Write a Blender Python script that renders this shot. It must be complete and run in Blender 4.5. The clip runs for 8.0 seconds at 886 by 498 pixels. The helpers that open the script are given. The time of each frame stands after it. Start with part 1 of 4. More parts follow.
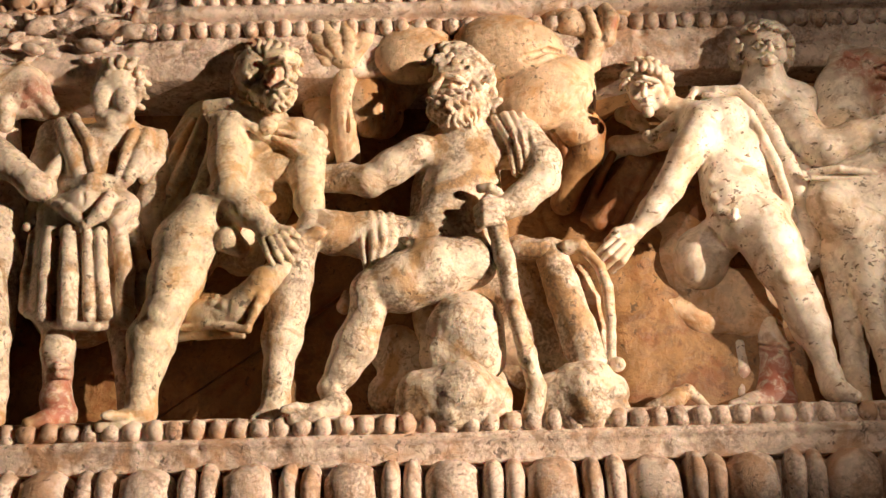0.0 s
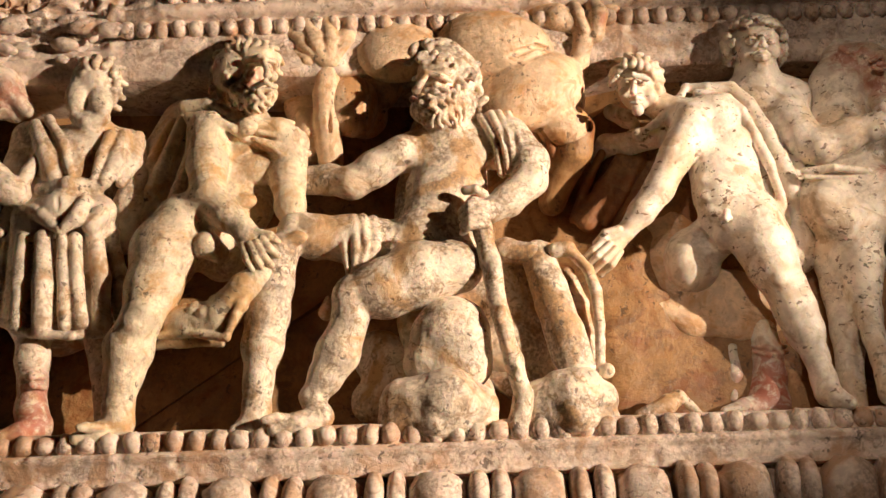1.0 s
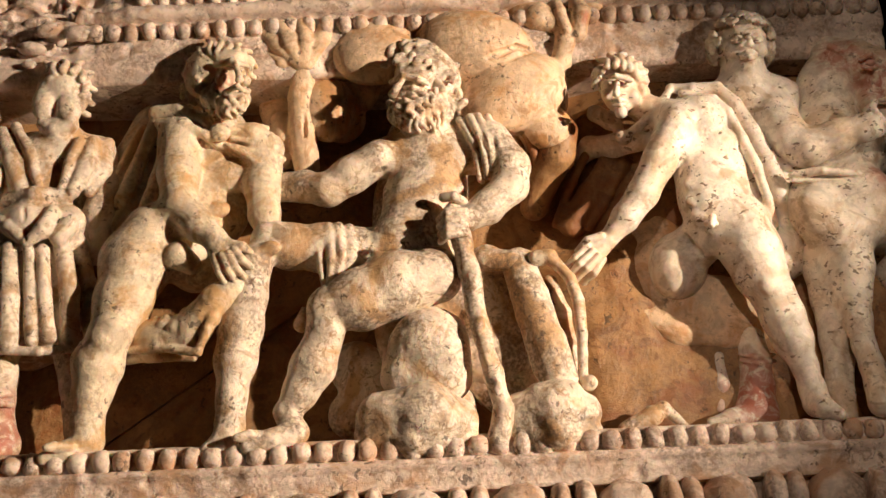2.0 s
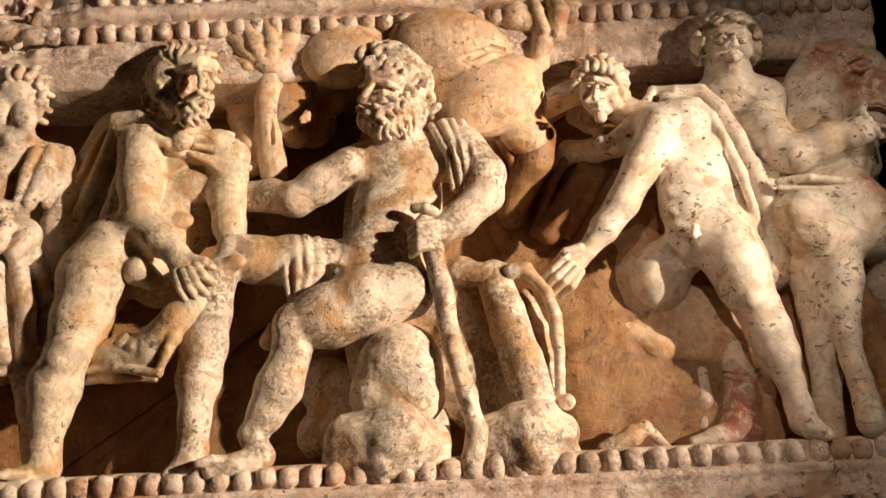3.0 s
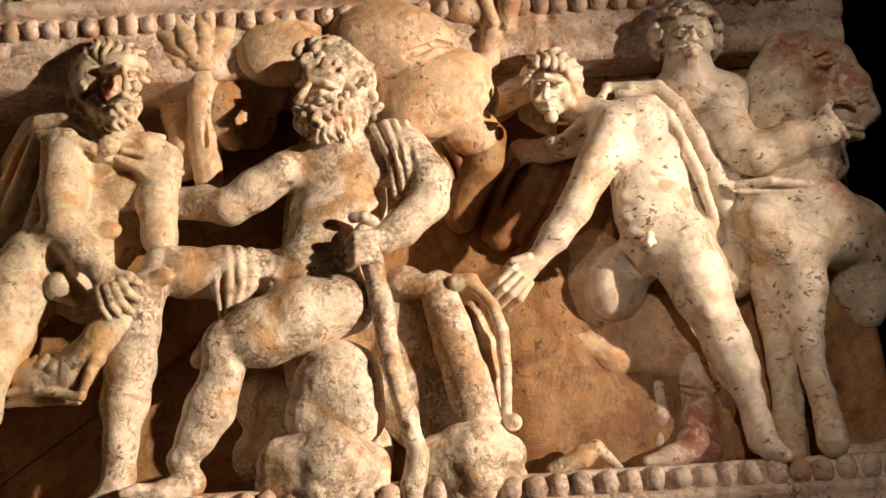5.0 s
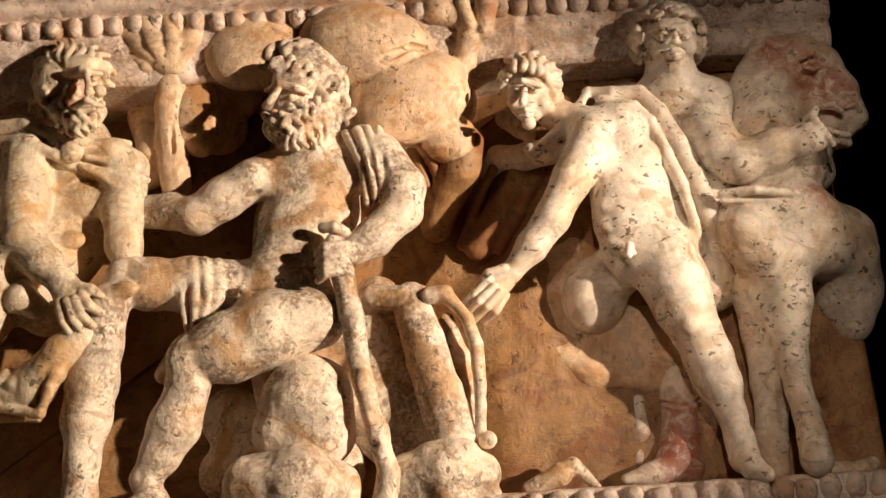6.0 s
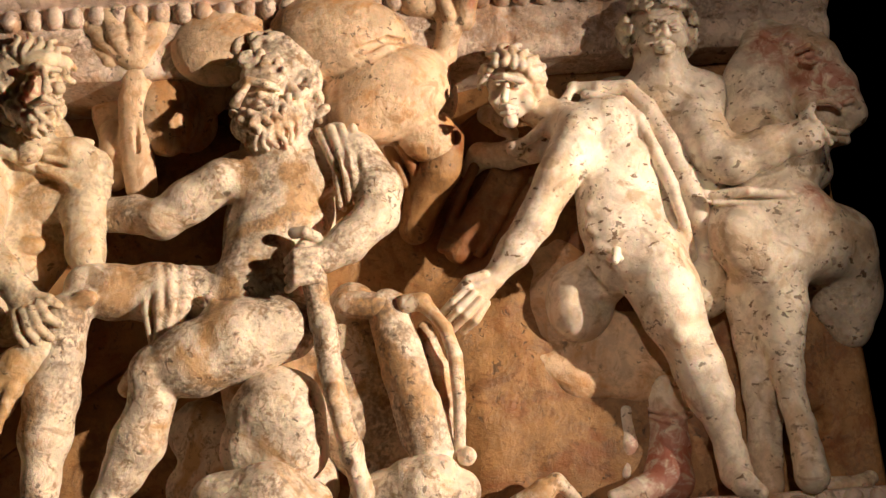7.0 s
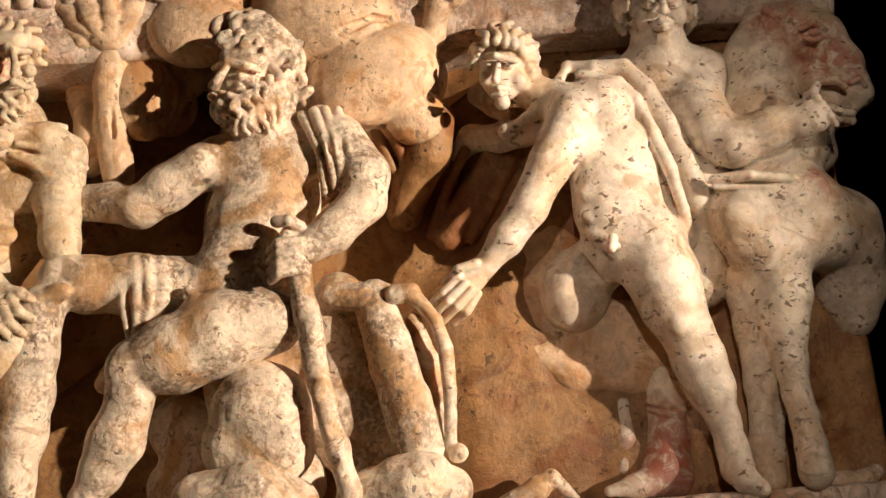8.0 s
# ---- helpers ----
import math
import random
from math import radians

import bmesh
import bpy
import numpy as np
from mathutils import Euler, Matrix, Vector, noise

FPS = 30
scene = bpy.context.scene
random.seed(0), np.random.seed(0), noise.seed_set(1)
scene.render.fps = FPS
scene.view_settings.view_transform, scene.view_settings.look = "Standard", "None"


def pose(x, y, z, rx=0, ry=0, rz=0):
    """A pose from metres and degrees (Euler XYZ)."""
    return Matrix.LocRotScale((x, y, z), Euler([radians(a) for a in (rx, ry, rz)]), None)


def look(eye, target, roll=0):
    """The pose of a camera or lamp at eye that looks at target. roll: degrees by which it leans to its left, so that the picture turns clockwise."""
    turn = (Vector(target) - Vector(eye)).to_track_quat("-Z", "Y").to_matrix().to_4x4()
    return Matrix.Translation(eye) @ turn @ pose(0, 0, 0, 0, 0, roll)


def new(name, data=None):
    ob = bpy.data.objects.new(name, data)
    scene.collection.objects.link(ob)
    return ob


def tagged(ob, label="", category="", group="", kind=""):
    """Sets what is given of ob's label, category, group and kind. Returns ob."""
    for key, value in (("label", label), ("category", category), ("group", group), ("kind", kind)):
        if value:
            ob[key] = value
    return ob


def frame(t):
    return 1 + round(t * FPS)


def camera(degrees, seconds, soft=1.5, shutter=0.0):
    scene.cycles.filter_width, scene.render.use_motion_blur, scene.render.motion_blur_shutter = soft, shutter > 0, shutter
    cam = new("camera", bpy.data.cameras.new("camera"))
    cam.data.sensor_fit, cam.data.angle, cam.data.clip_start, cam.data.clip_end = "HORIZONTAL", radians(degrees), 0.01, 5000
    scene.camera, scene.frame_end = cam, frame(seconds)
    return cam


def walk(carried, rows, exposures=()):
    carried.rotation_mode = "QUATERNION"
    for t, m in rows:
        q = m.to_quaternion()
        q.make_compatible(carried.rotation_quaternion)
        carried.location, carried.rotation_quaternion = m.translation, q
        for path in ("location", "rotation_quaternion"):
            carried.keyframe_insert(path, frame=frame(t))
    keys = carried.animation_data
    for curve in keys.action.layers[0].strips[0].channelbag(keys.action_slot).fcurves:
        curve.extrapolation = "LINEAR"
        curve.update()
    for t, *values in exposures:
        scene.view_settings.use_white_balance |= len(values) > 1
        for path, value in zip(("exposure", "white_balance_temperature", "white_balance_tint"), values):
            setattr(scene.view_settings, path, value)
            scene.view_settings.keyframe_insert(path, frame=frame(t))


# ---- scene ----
cam = camera(45.0, 8.0)
PATH = [
    (0, (-0.001, -0.842, 1.081), (0.031, 0.98, 1.904), -1.9),
    (0.5, (0.003, -0.834, 1.09), (0.037, 0.991, 1.907), -2.1),
    (1, (0.011, -0.827, 1.102), (0.045, 1.005, 1.903), -2.3),
    (1.5, (0.019, -0.821, 1.113), (0.054, 1.016, 1.903), -2.6),
    (3, (0.049, -0.792, 1.164), (0.088, 1.067, 1.901), -3.2),
    (3.5, (0.059, -0.782, 1.18), (0.102, 1.084, 1.898), -3.5),
    (4, (0.07, -0.776, 1.19), (0.111, 1.098, 1.889), -3.6),
    (4.5, (0.081, -0.77, 1.201), (0.123, 1.11, 1.882), -3.7),
    (6, (0.106, -0.746, 1.23), (0.16, 1.143, 1.884), -3.8),
    (6.5, (0.116, -0.732, 1.246), (0.171, 1.164, 1.883), -3.9),
    (7, (0.121, -0.718, 1.259), (0.178, 1.185, 1.871), -4.0),
    (7.5, (0.124, -0.707, 1.267), (0.185, 1.204, 1.854), -4.2),
    (8, (0.126, -0.694, 1.277), (0.189, 1.224, 1.839), -4.4),
]
walk(cam, [(t, look(eye, target, roll)) for t, eye, target, roll in PATH],
     exposures=[(0.0, -0.22), (2.0, -0.38), (4.5, -0.47), (8.0, -0.55)])

# ---- world and light: a dark museum hall, one warm spot from the right, an added fill ----
world = bpy.data.worlds.new("hall_air")
scene.world = world
world.use_nodes = True
world.node_tree.nodes["Background"].inputs[0].default_value = (1.0, 0.74, 0.5, 1)
world.node_tree.nodes["Background"].inputs[1].default_value = 0.002


def lamp(name, kind, eye, target, watts, colour, cone, blend, size):
    data = bpy.data.lights.new(name, kind)
    data.energy, data.color = watts, colour
    if kind == "SPOT":
        data.spot_size, data.spot_blend, data.shadow_soft_size = radians(cone), blend, size
    else:
        data.size = size
    ob = new(name, data)
    ob.matrix_world = look(eye, target)
    return tagged(ob, "warm spot beam, museum key and added fill", "lamp")


lamp("key_fill_spot", "SPOT", (1.25, -0.88, 1.49), (-0.26, 0.0, 1.46), 240, (1.0, 0.78, 0.58), 29.5, 0.75, 0.012)
# invented weak fill that lifts the right end, not a second museum lamp
lamp("key_fill_spot", "SPOT", (0.02, -1.55, 1.75), (0.47, 0.0, 1.41), 34, (1.0, 0.76, 0.57), 24, 0.8, 0.02)


# ---- materials ----
def alabaster(name, light, stain, dirt, dirt_amount=0.5, pits=0.0, red=(), glow=0.4, relief=0.0012, stains=0.88):
    """Old alabaster: cloudy cream, honey-coloured stains, grey dirt in patches, flaked pits, remains of red paint round points."""
    mat = bpy.data.materials.new(name)
    mat.use_nodes = True
    nt = mat.node_tree
    n, lk = nt.nodes, nt.links
    bsdf = n["Principled BSDF"]
    geo = n.new("ShaderNodeNewGeometry")
    where = geo.outputs["Position"]

    def noise_at(scale, detail=6.0, rough=0.6, warp=0.0):
        t = n.new("ShaderNodeTexNoise")
        t.inputs["Scale"].default_value, t.inputs["Detail"].default_value = scale, detail
        t.inputs["Roughness"].default_value, t.inputs["Distortion"].default_value = rough, warp
        lk.new(where, t.inputs["Vector"])
        return t.outputs["Fac"]

    def ramp(fac, a, b, invert=False):
        r = n.new("ShaderNodeMapRange")
        r.interpolation_type = "SMOOTHSTEP"
        r.inputs["From Min"].default_value, r.inputs["From Max"].default_value = a, b
        if invert:
            r.inputs["To Min"].default_value, r.inputs["To Max"].default_value = 1.0, 0.0
        lk.new(fac, r.inputs["Value"])
        return r.outputs["Result"]

    def times(a, b):
        m = n.new("ShaderNodeMath")
        m.operation = "MULTIPLY"
        for i, v in enumerate((a, b)):
            if isinstance(v, (int, float)):
                m.inputs[i].default_value = v
            else:
                lk.new(v, m.inputs[i])
        return m.outputs[0]

    def mix(fac, a, b):
        m = n.new("ShaderNodeMix")
        m.data_type = "RGBA"
        if isinstance(fac, (int, float)):
            m.inputs[0].default_value = fac
        else:
            lk.new(fac, m.inputs[0])
        for i, v in ((6, a), (7, b)):
            if isinstance(v, tuple):
                m.inputs[i].default_value = (*v, 1)
            else:
                lk.new(v, m.inputs[i])
        return m.outputs[2]

    big, mid, fine = noise_at(17, 6, 0.66, 0.8), noise_at(60, 6, 0.65, 0.5), noise_at(330, 4, 0.6)
    pale = tuple(min(1.0, c * 1.16) for c in light)
    col = mix(ramp(mid, 0.38, 0.6), tuple(c * 0.86 for c in light), pale)
    col = mix(times(ramp(big, 0.49, 0.62), stains), col, stain)
    vein = noise_at(34, 5, 0.6, 1.8)
    col = mix(times(ramp(vein, 0.55, 0.66), 0.6), col, tuple(c * 0.62 for c in stain))
    grey = times(ramp(noise_at(24, 6, 0.7, 0.3), 0.44, 0.62), ramp(fine, 0.36, 0.62))
    col = mix(times(grey, dirt_amount), col, dirt)
    rust = times(ramp(noise_at(120, 5, 0.7, 1.2), 0.53, 0.60), ramp(noise_at(27, 3, 0.6), 0.42, 0.55))
    col = mix(times(rust, 0.8 * dirt_amount), col, tuple(c * 0.55 for c in stain))
    dot = times(ramp(noise_at(170, 3, 0.6, 0.6), 0.60, 0.65), ramp(noise_at(30, 3, 0.6), 0.47, 0.58))
    col = mix(times(dot, 0.75), col, tuple(c * 0.45 for c in dirt))
    flake = None
    if pits:
        wide = n.new("ShaderNodeMapping")
        wide.inputs["Scale"].default_value = (1.0, 1.0, 1.9)
        lk.new(where, wide.inputs["Vector"])
        vor = n.new("ShaderNodeTexNoise")
        vor.inputs["Scale"].default_value, vor.inputs["Detail"].default_value = 142, 3
        lk.new(wide.outputs[0], vor.inputs["Vector"])
        flake = times(ramp(vor.outputs["Fac"], 0.635, 0.655), ramp(noise_at(19, 3, 0.55), 0.46, 0.52))
        col = mix(times(flake, pits), col, (0.20, 0.13, 0.08))
    for x, d, h, r in red:
        away = n.new("ShaderNodeVectorMath")
        away.operation = "DISTANCE"
        lk.new(where, away.inputs[0])
        away.inputs[1].default_value = (x / 1000, -d / 1000, 1.3 + h / 1000)
        spot = times(ramp(away.outputs["Value"], r / 2400, r / 900, True), ramp(noise_at(95, 5, 0.7, 0.8), 0.36, 0.56))
        col = mix(times(spot, 0.7), col, (0.43, 0.115, 0.07))
    lk.new(col, bsdf.inputs["Base Color"])
    bsdf.inputs["Subsurface Weight"].default_value = glow
    bsdf.inputs["Subsurface Radius"].default_value = (1.0, 0.52, 0.26)
    bsdf.inputs["Subsurface Scale"].default_value = 0.006
    rough = n.new("ShaderNodeMapRange")
    rough.inputs["To Min"].default_value, rough.inputs["To Max"].default_value = 0.30, 0.64
    lk.new(mid, rough.inputs["Value"])
    lk.new(rough.outputs[0], bsdf.inputs["Roughness"])
    bsdf.inputs["Specular IOR Level"].default_value = 0.5
    h = n.new("ShaderNodeMath")
    h.operation = "ADD"
    lk.new(times(noise_at(85, 7, 0.72, 0.3), 1.7), h.inputs[0])
    lk.new(times(fine, 0.55), h.inputs[1])
    top = h.outputs[0]
    h2 = n.new("ShaderNodeMath")
    h2.operation = "SUBTRACT"
    lk.new(top, h2.inputs[0])
    lk.new(times(dot, 0.35), h2.inputs[1])
    top = h2.outputs[0]
    if flake:
        h3 = n.new("ShaderNodeMath")
        h3.operation = "SUBTRACT"
        lk.new(top, h3.inputs[0])
        lk.new(times(flake, 0.4), h3.inputs[1])
        top = h3.outputs[0]
    bump = n.new("ShaderNodeBump")
    bump.inputs["Strength"].default_value, bump.inputs["Distance"].default_value = 0.75, relief
    lk.new(top, bump.inputs["Height"])
    lk.new(bump.outputs[0], bsdf.inputs["Normal"])
    return mat


def plain(name, colour, rough):
    mat = bpy.data.materials.new(name)
    mat.use_nodes = True
    n, lk = mat.node_tree.nodes, mat.node_tree.links
    t = n.new("ShaderNodeTexNoise")
    t.inputs["Scale"].default_value = 6
    m = n.new("ShaderNodeMix")
    m.data_type = "RGBA"
    m.inputs[6].default_value = (*colour, 1)
    m.inputs[7].default_value = (*(c * 0.7 for c in colour), 1)
    lk.new(t.outputs["Fac"], m.inputs[0])
    lk.new(m.outputs[2], n["Principled BSDF"].inputs["Base Color"])
    n["Principled BSDF"].inputs["Roughness"].default_value = rough
    return mat


CREAM, HONEY, GREY = (0.79, 0.675, 0.55), (0.54, 0.32, 0.145), (0.22, 0.155, 0.11)
STONE = alabaster("alabaster_weathered", CREAM, HONEY, GREY, 0.85)
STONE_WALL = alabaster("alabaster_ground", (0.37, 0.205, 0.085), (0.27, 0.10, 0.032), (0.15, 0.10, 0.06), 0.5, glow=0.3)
STONE_EDGE = alabaster("alabaster_moulding", (0.74, 0.61, 0.52), (0.54, 0.33, 0.20), (0.27, 0.19, 0.15), 0.7)
BLACK = plain("dark_hall_paint", (0.012, 0.011, 0.010), 0.9)


# ---- carving kit: a solid grown from rounded strokes in millimetres (x, out of the ground, height) ----
def to_world(v):
    return np.stack((v[:, 0], -v[:, 1], v[:, 2] + 1300), 1) / 1000


class Carving:
    def __init__(self, step=1.0, wear=1.0):
        self.step, self.wear, self.ops = step, wear, []

    def limb(self, k, *pts, flat=1.0, cut=False):
        """A stroke through points (x, out, height, radius), melted in over k mm; flat < 1 thins it out of the ground."""
        pts = [Vector(q) for q in pts]
        if len(pts) == 1:
            pts = pts * 2
        for a, b in zip(pts, pts[1:]):
            self.ops.append((k, a, b, flat, cut))

    def ball(self, k, c, size=(1, 1, 1), turn=0.0, cut=False):
        """An ellipsoid at (x, out, height, radius) with the three scales, turned in the plane of the ground."""
        self.ops.append((k, Vector(c), size, turn, cut))

    def curl(self, c, r, tube, start, facing=(0, 1, 0), span=4.6):
        """A lock of hair: an open ring round c."""
        f = Vector(facing).normalized()
        u = f.orthogonal().normalized()
        v = f.cross(u)
        pts = []
        for i in range(6):
            a = start + span * i / 5
            q = Vector(c[:3]) + (u * math.cos(a) + v * math.sin(a)) * r * (1 - 0.09 * i)
            pts.append((*q, tube * (1.1 - 0.1 * i)))
        self.limb(0.4, *pts)
        if r > 2.4 * tube:
            self.curl(c, r * .5, tube * .8, start + 1.2, facing, span)

    def lock(self, a, b, r, sway=1.5, waves=1.5, start=0.0, lift=1.0):
        """A wavy strand of hair or beard from a to b (x, out, height)."""
        a, b = Vector(a), Vector(b)
        side = (b - a).cross(Vector((0, 1, 0))).normalized()
        pts = []
        for i in range(8):
            g = i / 7
            q = a.lerp(b, g) + side * sway * math.sin(start + g * waves * 6.3) + Vector((0, lift * math.sin(g * 3.1), 0))
            pts.append((*q, r * (1.1 - 0.45 * g)))
        self.limb(.4, *pts)

    def head(self, c, yaw=0, pitch=0, lean=0, hair=60, beard=False, seed=1, full=1.0):
        """A head of radius c[3] at c; yaw turns the face to +x, pitch lifts it, lean tips it towards +x."""
        R, o = c[3], Vector(c[:3])
        turn = Matrix.Rotation(radians(lean), 3, "Y") @ Matrix.Rotation(radians(-yaw), 3, "Z") @ Matrix.Rotation(radians(pitch), 3, "X")

        def at(x, d, h, r):
            return (*(o + turn @ Vector((x, d, h)) * R), r * R)

        self.limb(3, at(0, -.2, .16, .78), at(0, .02, .12, .7))
        self.limb(3, at(0, .12, -.1, .58), at(0, .2, -.5, .42))
        self.limb(2, at(0, .46, -.76, .22))
        for q in (-1, 1):
            self.limb(2.5, at(.36 * q, .46, -.22, .25))
            self.limb(1.5, at(.06 * q, .78, .2, .1), at(.3 * q, .74, .25, .1), at(.5 * q, .5, .18, .1))
            self.limb(1.2, at(.22 * q, .88, .03, .12), at(.4 * q, .79, .0, .12), cut=True)
            self.limb(.4, at(.29 * q, .68, .02, .115))
            self.limb(.3, at(.16 * q, .8, .06, .045), at(.3 * q, .82, .11, .05), at(.44 * q, .7, .04, .045))
            self.limb(.3, at(.18 * q, .8, -.06, .035), at(.3 * q, .8, -.08, .04), at(.42 * q, .7, -.04, .035))
            self.limb(1, at(.76 * q, -.05, .08, .13), at(.72 * q, .0, -.2, .1))
            self.limb(.5, at(.1 * q, .88, -.19, .065))
        self.limb(1, at(0, .78, .18, .085), at(0, .97, -.12, .085), at(0, .95, -.18, .105))
        self.limb(.7, at(-.21, .72, -.43, .06), at(-.06, .84, -.38, .075), at(.06, .84, -.38, .075), at(.21, .72, -.43, .06))
        self.limb(.7, at(-.17, .72, -.52, .06), at(0, .82, -.55, .085), at(.17, .72, -.52, .06))
        self.limb(.4, at(-.2, .82, -.46, .03), at(0, .92, -.46, .035), at(.2, .82, -.46, .03), cut=True)
        rng = random.Random(seed)
        i, tries = 0, 0
        placed = []
        while i < hair and tries < 6000:
            tries += 1
            v = Vector((rng.gauss(0, 1), rng.gauss(0, 1), rng.gauss(0, 1))).normalized()
            if v.y > .2 and v.z < .56 and abs(v.x) < .86 or v.z < -.4 or v.y < -.75:
                continue
            if any((v - q).length < .27 * full for q in placed):
                continue
            placed.append(v)
            far = .86 + .1 * (full - 1) + .07 * rng.random()
            q = at(v.x * far, v.y * far - .1, v.z * far + .12, 1)
            self.limb(1.2, (*q[:3], .13 * R * full))
            self.curl((*(Vector(q[:3]) + turn @ v * (.05 * R)),), .17 * R * full, .06 * R * full, rng.uniform(0, 6.3), turn @ v)
            i += 1
        if beard:
            self.limb(2, at(-.42, .2, -.45, .27), at(0, .42, -.78, .32), at(.42, .2, -.45, .27))
            for row, (dep, top, low) in enumerate(((.7, -.46, -.92), (.86, -.62, -1.12))):
                m = 10 - row
                for j in range(m):
                    a = radians(-78 + 156 * (j + rng.uniform(-.2, .2)) / (m - 1))
                    w = rng.uniform(.05, .09)
                    pts = []
                    for e in range(7):
                        g = e / 6
                        sw = w * math.sin(g * 7 + j * 1.9)
                        spread = .66 - .2 * g
                        pts.append(at(math.sin(a) * spread + sw, math.cos(a) * dep * (.85 + .1 * math.sin(3 * g)) + .06, (top + (low - top) * g) * (.84 + .16 * math.cos(a)), .1 - .035 * g))
                    self.limb(.4, *pts)
            for q in (-1, 1):
                self.limb(.4, at(.04 * q, .92, -.34, .075), at(.28 * q, .82, -.44, .075), at(.42 * q, .68, -.62, .05))

    def fingers(self, wrist, tip, spread, r, n=4, bend=4.0):
        """Fingers from near the wrist point to the tip point, side by side along spread (x, out, height)."""
        a, b, w = Vector(wrist[:3]), Vector(tip[:3]), Vector(spread)
        for i in range(n):
            g = i / (n - 1) - .5
            s0, s1 = a + w * g, b + w * g * 1.15 + (a - b) * .16 * abs(g)
            m = (s0 + s1) / 2 + Vector((0, bend, 0))
            self.limb(.7, (*s0, r), (*m, r), (*s1, r * .8))

    def field(self):
        st = self.step
        los, his = [], []
        for op in self.ops:
            if op[-1]:
                continue
            if len(op) == 5 and isinstance(op[2], Vector):
                for q in op[1:3]:
                    los.append([c - q[3] for c in q[:3]])
                    his.append([c + q[3] for c in q[:3]])
            else:
                r = op[1][3] * max(op[2])
                los.append([c - r for c in op[1][:3]])
                his.append([c + r for c in op[1][:3]])
        lo, hi = np.min(los, 0) - 3 * st, np.max(his, 0) + 3 * st
        lo[1] = max(lo[1], -42)
        size = np.ceil((hi - lo) / st).astype(int) + 1
        F = np.full(size, 40.0, np.float32)
        axes = [(lo[i] + st * np.arange(size[i])).astype(np.float32) for i in range(3)]
        for op in self.ops:
            k = op[0]
            if isinstance(op[2], Vector):
                a, b, flat = op[1], op[2], op[3]
                reach = k + 3 * st
                blo = [min(a[i] - a[3], b[i] - b[3]) - reach for i in range(3)]
                bhi = [max(a[i] + a[3], b[i] + b[3]) + reach for i in range(3)]
            else:
                a = op[1]
                r = a[3] * max(op[2]) + k + 3 * st
                blo, bhi = [a[i] - r for i in range(3)], [a[i] + r for i in range(3)]
            i0 = [max(0, int((blo[i] - lo[i]) / st)) for i in range(3)]
            i1 = [min(size[i], int((bhi[i] - lo[i]) / st) + 2) for i in range(3)]
            if any(p1 - p0 < 1 for p0, p1 in zip(i0, i1)):
                continue
            X = axes[0][i0[0]:i1[0], None, None]
            Y = axes[1][None, i0[1]:i1[1], None]
            Z = axes[2][None, None, i0[2]:i1[2]]
            if isinstance(op[2], Vector):
                ab = b - a
                dx, dy, dz = X - a[0], (Y - a[1]) / flat, Z - a[2]
                bx, by, bz = ab[0], ab[1] / flat, ab[2]
                t = np.clip((dx * bx + dy * by + dz * bz) / max(bx * bx + by * by + bz * bz, 1e-6), 0, 1)
                D = np.sqrt((dx - t * bx) ** 2 + (dy - t * by) ** 2 + (dz - t * bz) ** 2) - (a[3] + t * (b[3] - a[3]))
                if flat < 1:
                    D = D * (0.5 + 0.5 * flat)
            else:
                ca, sa = math.cos(radians(op[3])), math.sin(radians(op[3]))
                dx, dy, dz = X - a[0], Y - a[1], Z - a[2]
                u, w = dx * ca + dz * sa, dz * ca - dx * sa
                s = [a[3] * q for q in op[2]]
                k0 = np.sqrt((u / s[0]) ** 2 + (dy / s[1]) ** 2 + (w / s[2]) ** 2)
                k1 = np.sqrt((u / s[0] ** 2) ** 2 + (dy / s[1] ** 2) ** 2 + (w / s[2] ** 2) ** 2)
                D = k0 * (k0 - 1) / np.maximum(k1, 1e-5)
            S = F[i0[0]:i1[0], i0[1]:i1[1], i0[2]:i1[2]]
            kk = max(k, 0.01)
            if op[-1]:
                D = -D
                hh = np.maximum(kk - np.abs(S - D), 0) / kk
                S[...] = np.maximum(S, D) + hh * hh * kk * 0.25
            else:
                hh = np.maximum(kk - np.abs(S - D), 0) / kk
                S[...] = np.minimum(S, D) - hh * hh * kk * 0.25
        rng = np.random.RandomState(len(self.ops))
        for wave, amp in ((22, 0.8), (10, 0.55), (4.5, 0.34)):
            coarse = [int(m * st / wave) + 3 for m in size]
            G = rng.uniform(-1, 1, coarse).astype(np.float32)
            for ax in range(3):
                t = np.arange(size[ax]) * st / wave
                i = t.astype(int)
                t = (t - i).astype(np.float32)
                t = t * t * (3 - 2 * t)
                shape = [1, 1, 1]
                shape[ax] = -1
                G = np.take(G, i, ax) * (1 - t.reshape(shape)) + np.take(G, i + 1, ax) * t.reshape(shape)
            F += self.wear * amp * G
        for sl in ((0,), (-1,), (slice(None), 0), (slice(None), -1), (slice(None), slice(None), 0), (slice(None), slice(None), -1)):
            F[sl] = 5.0
        return F, lo

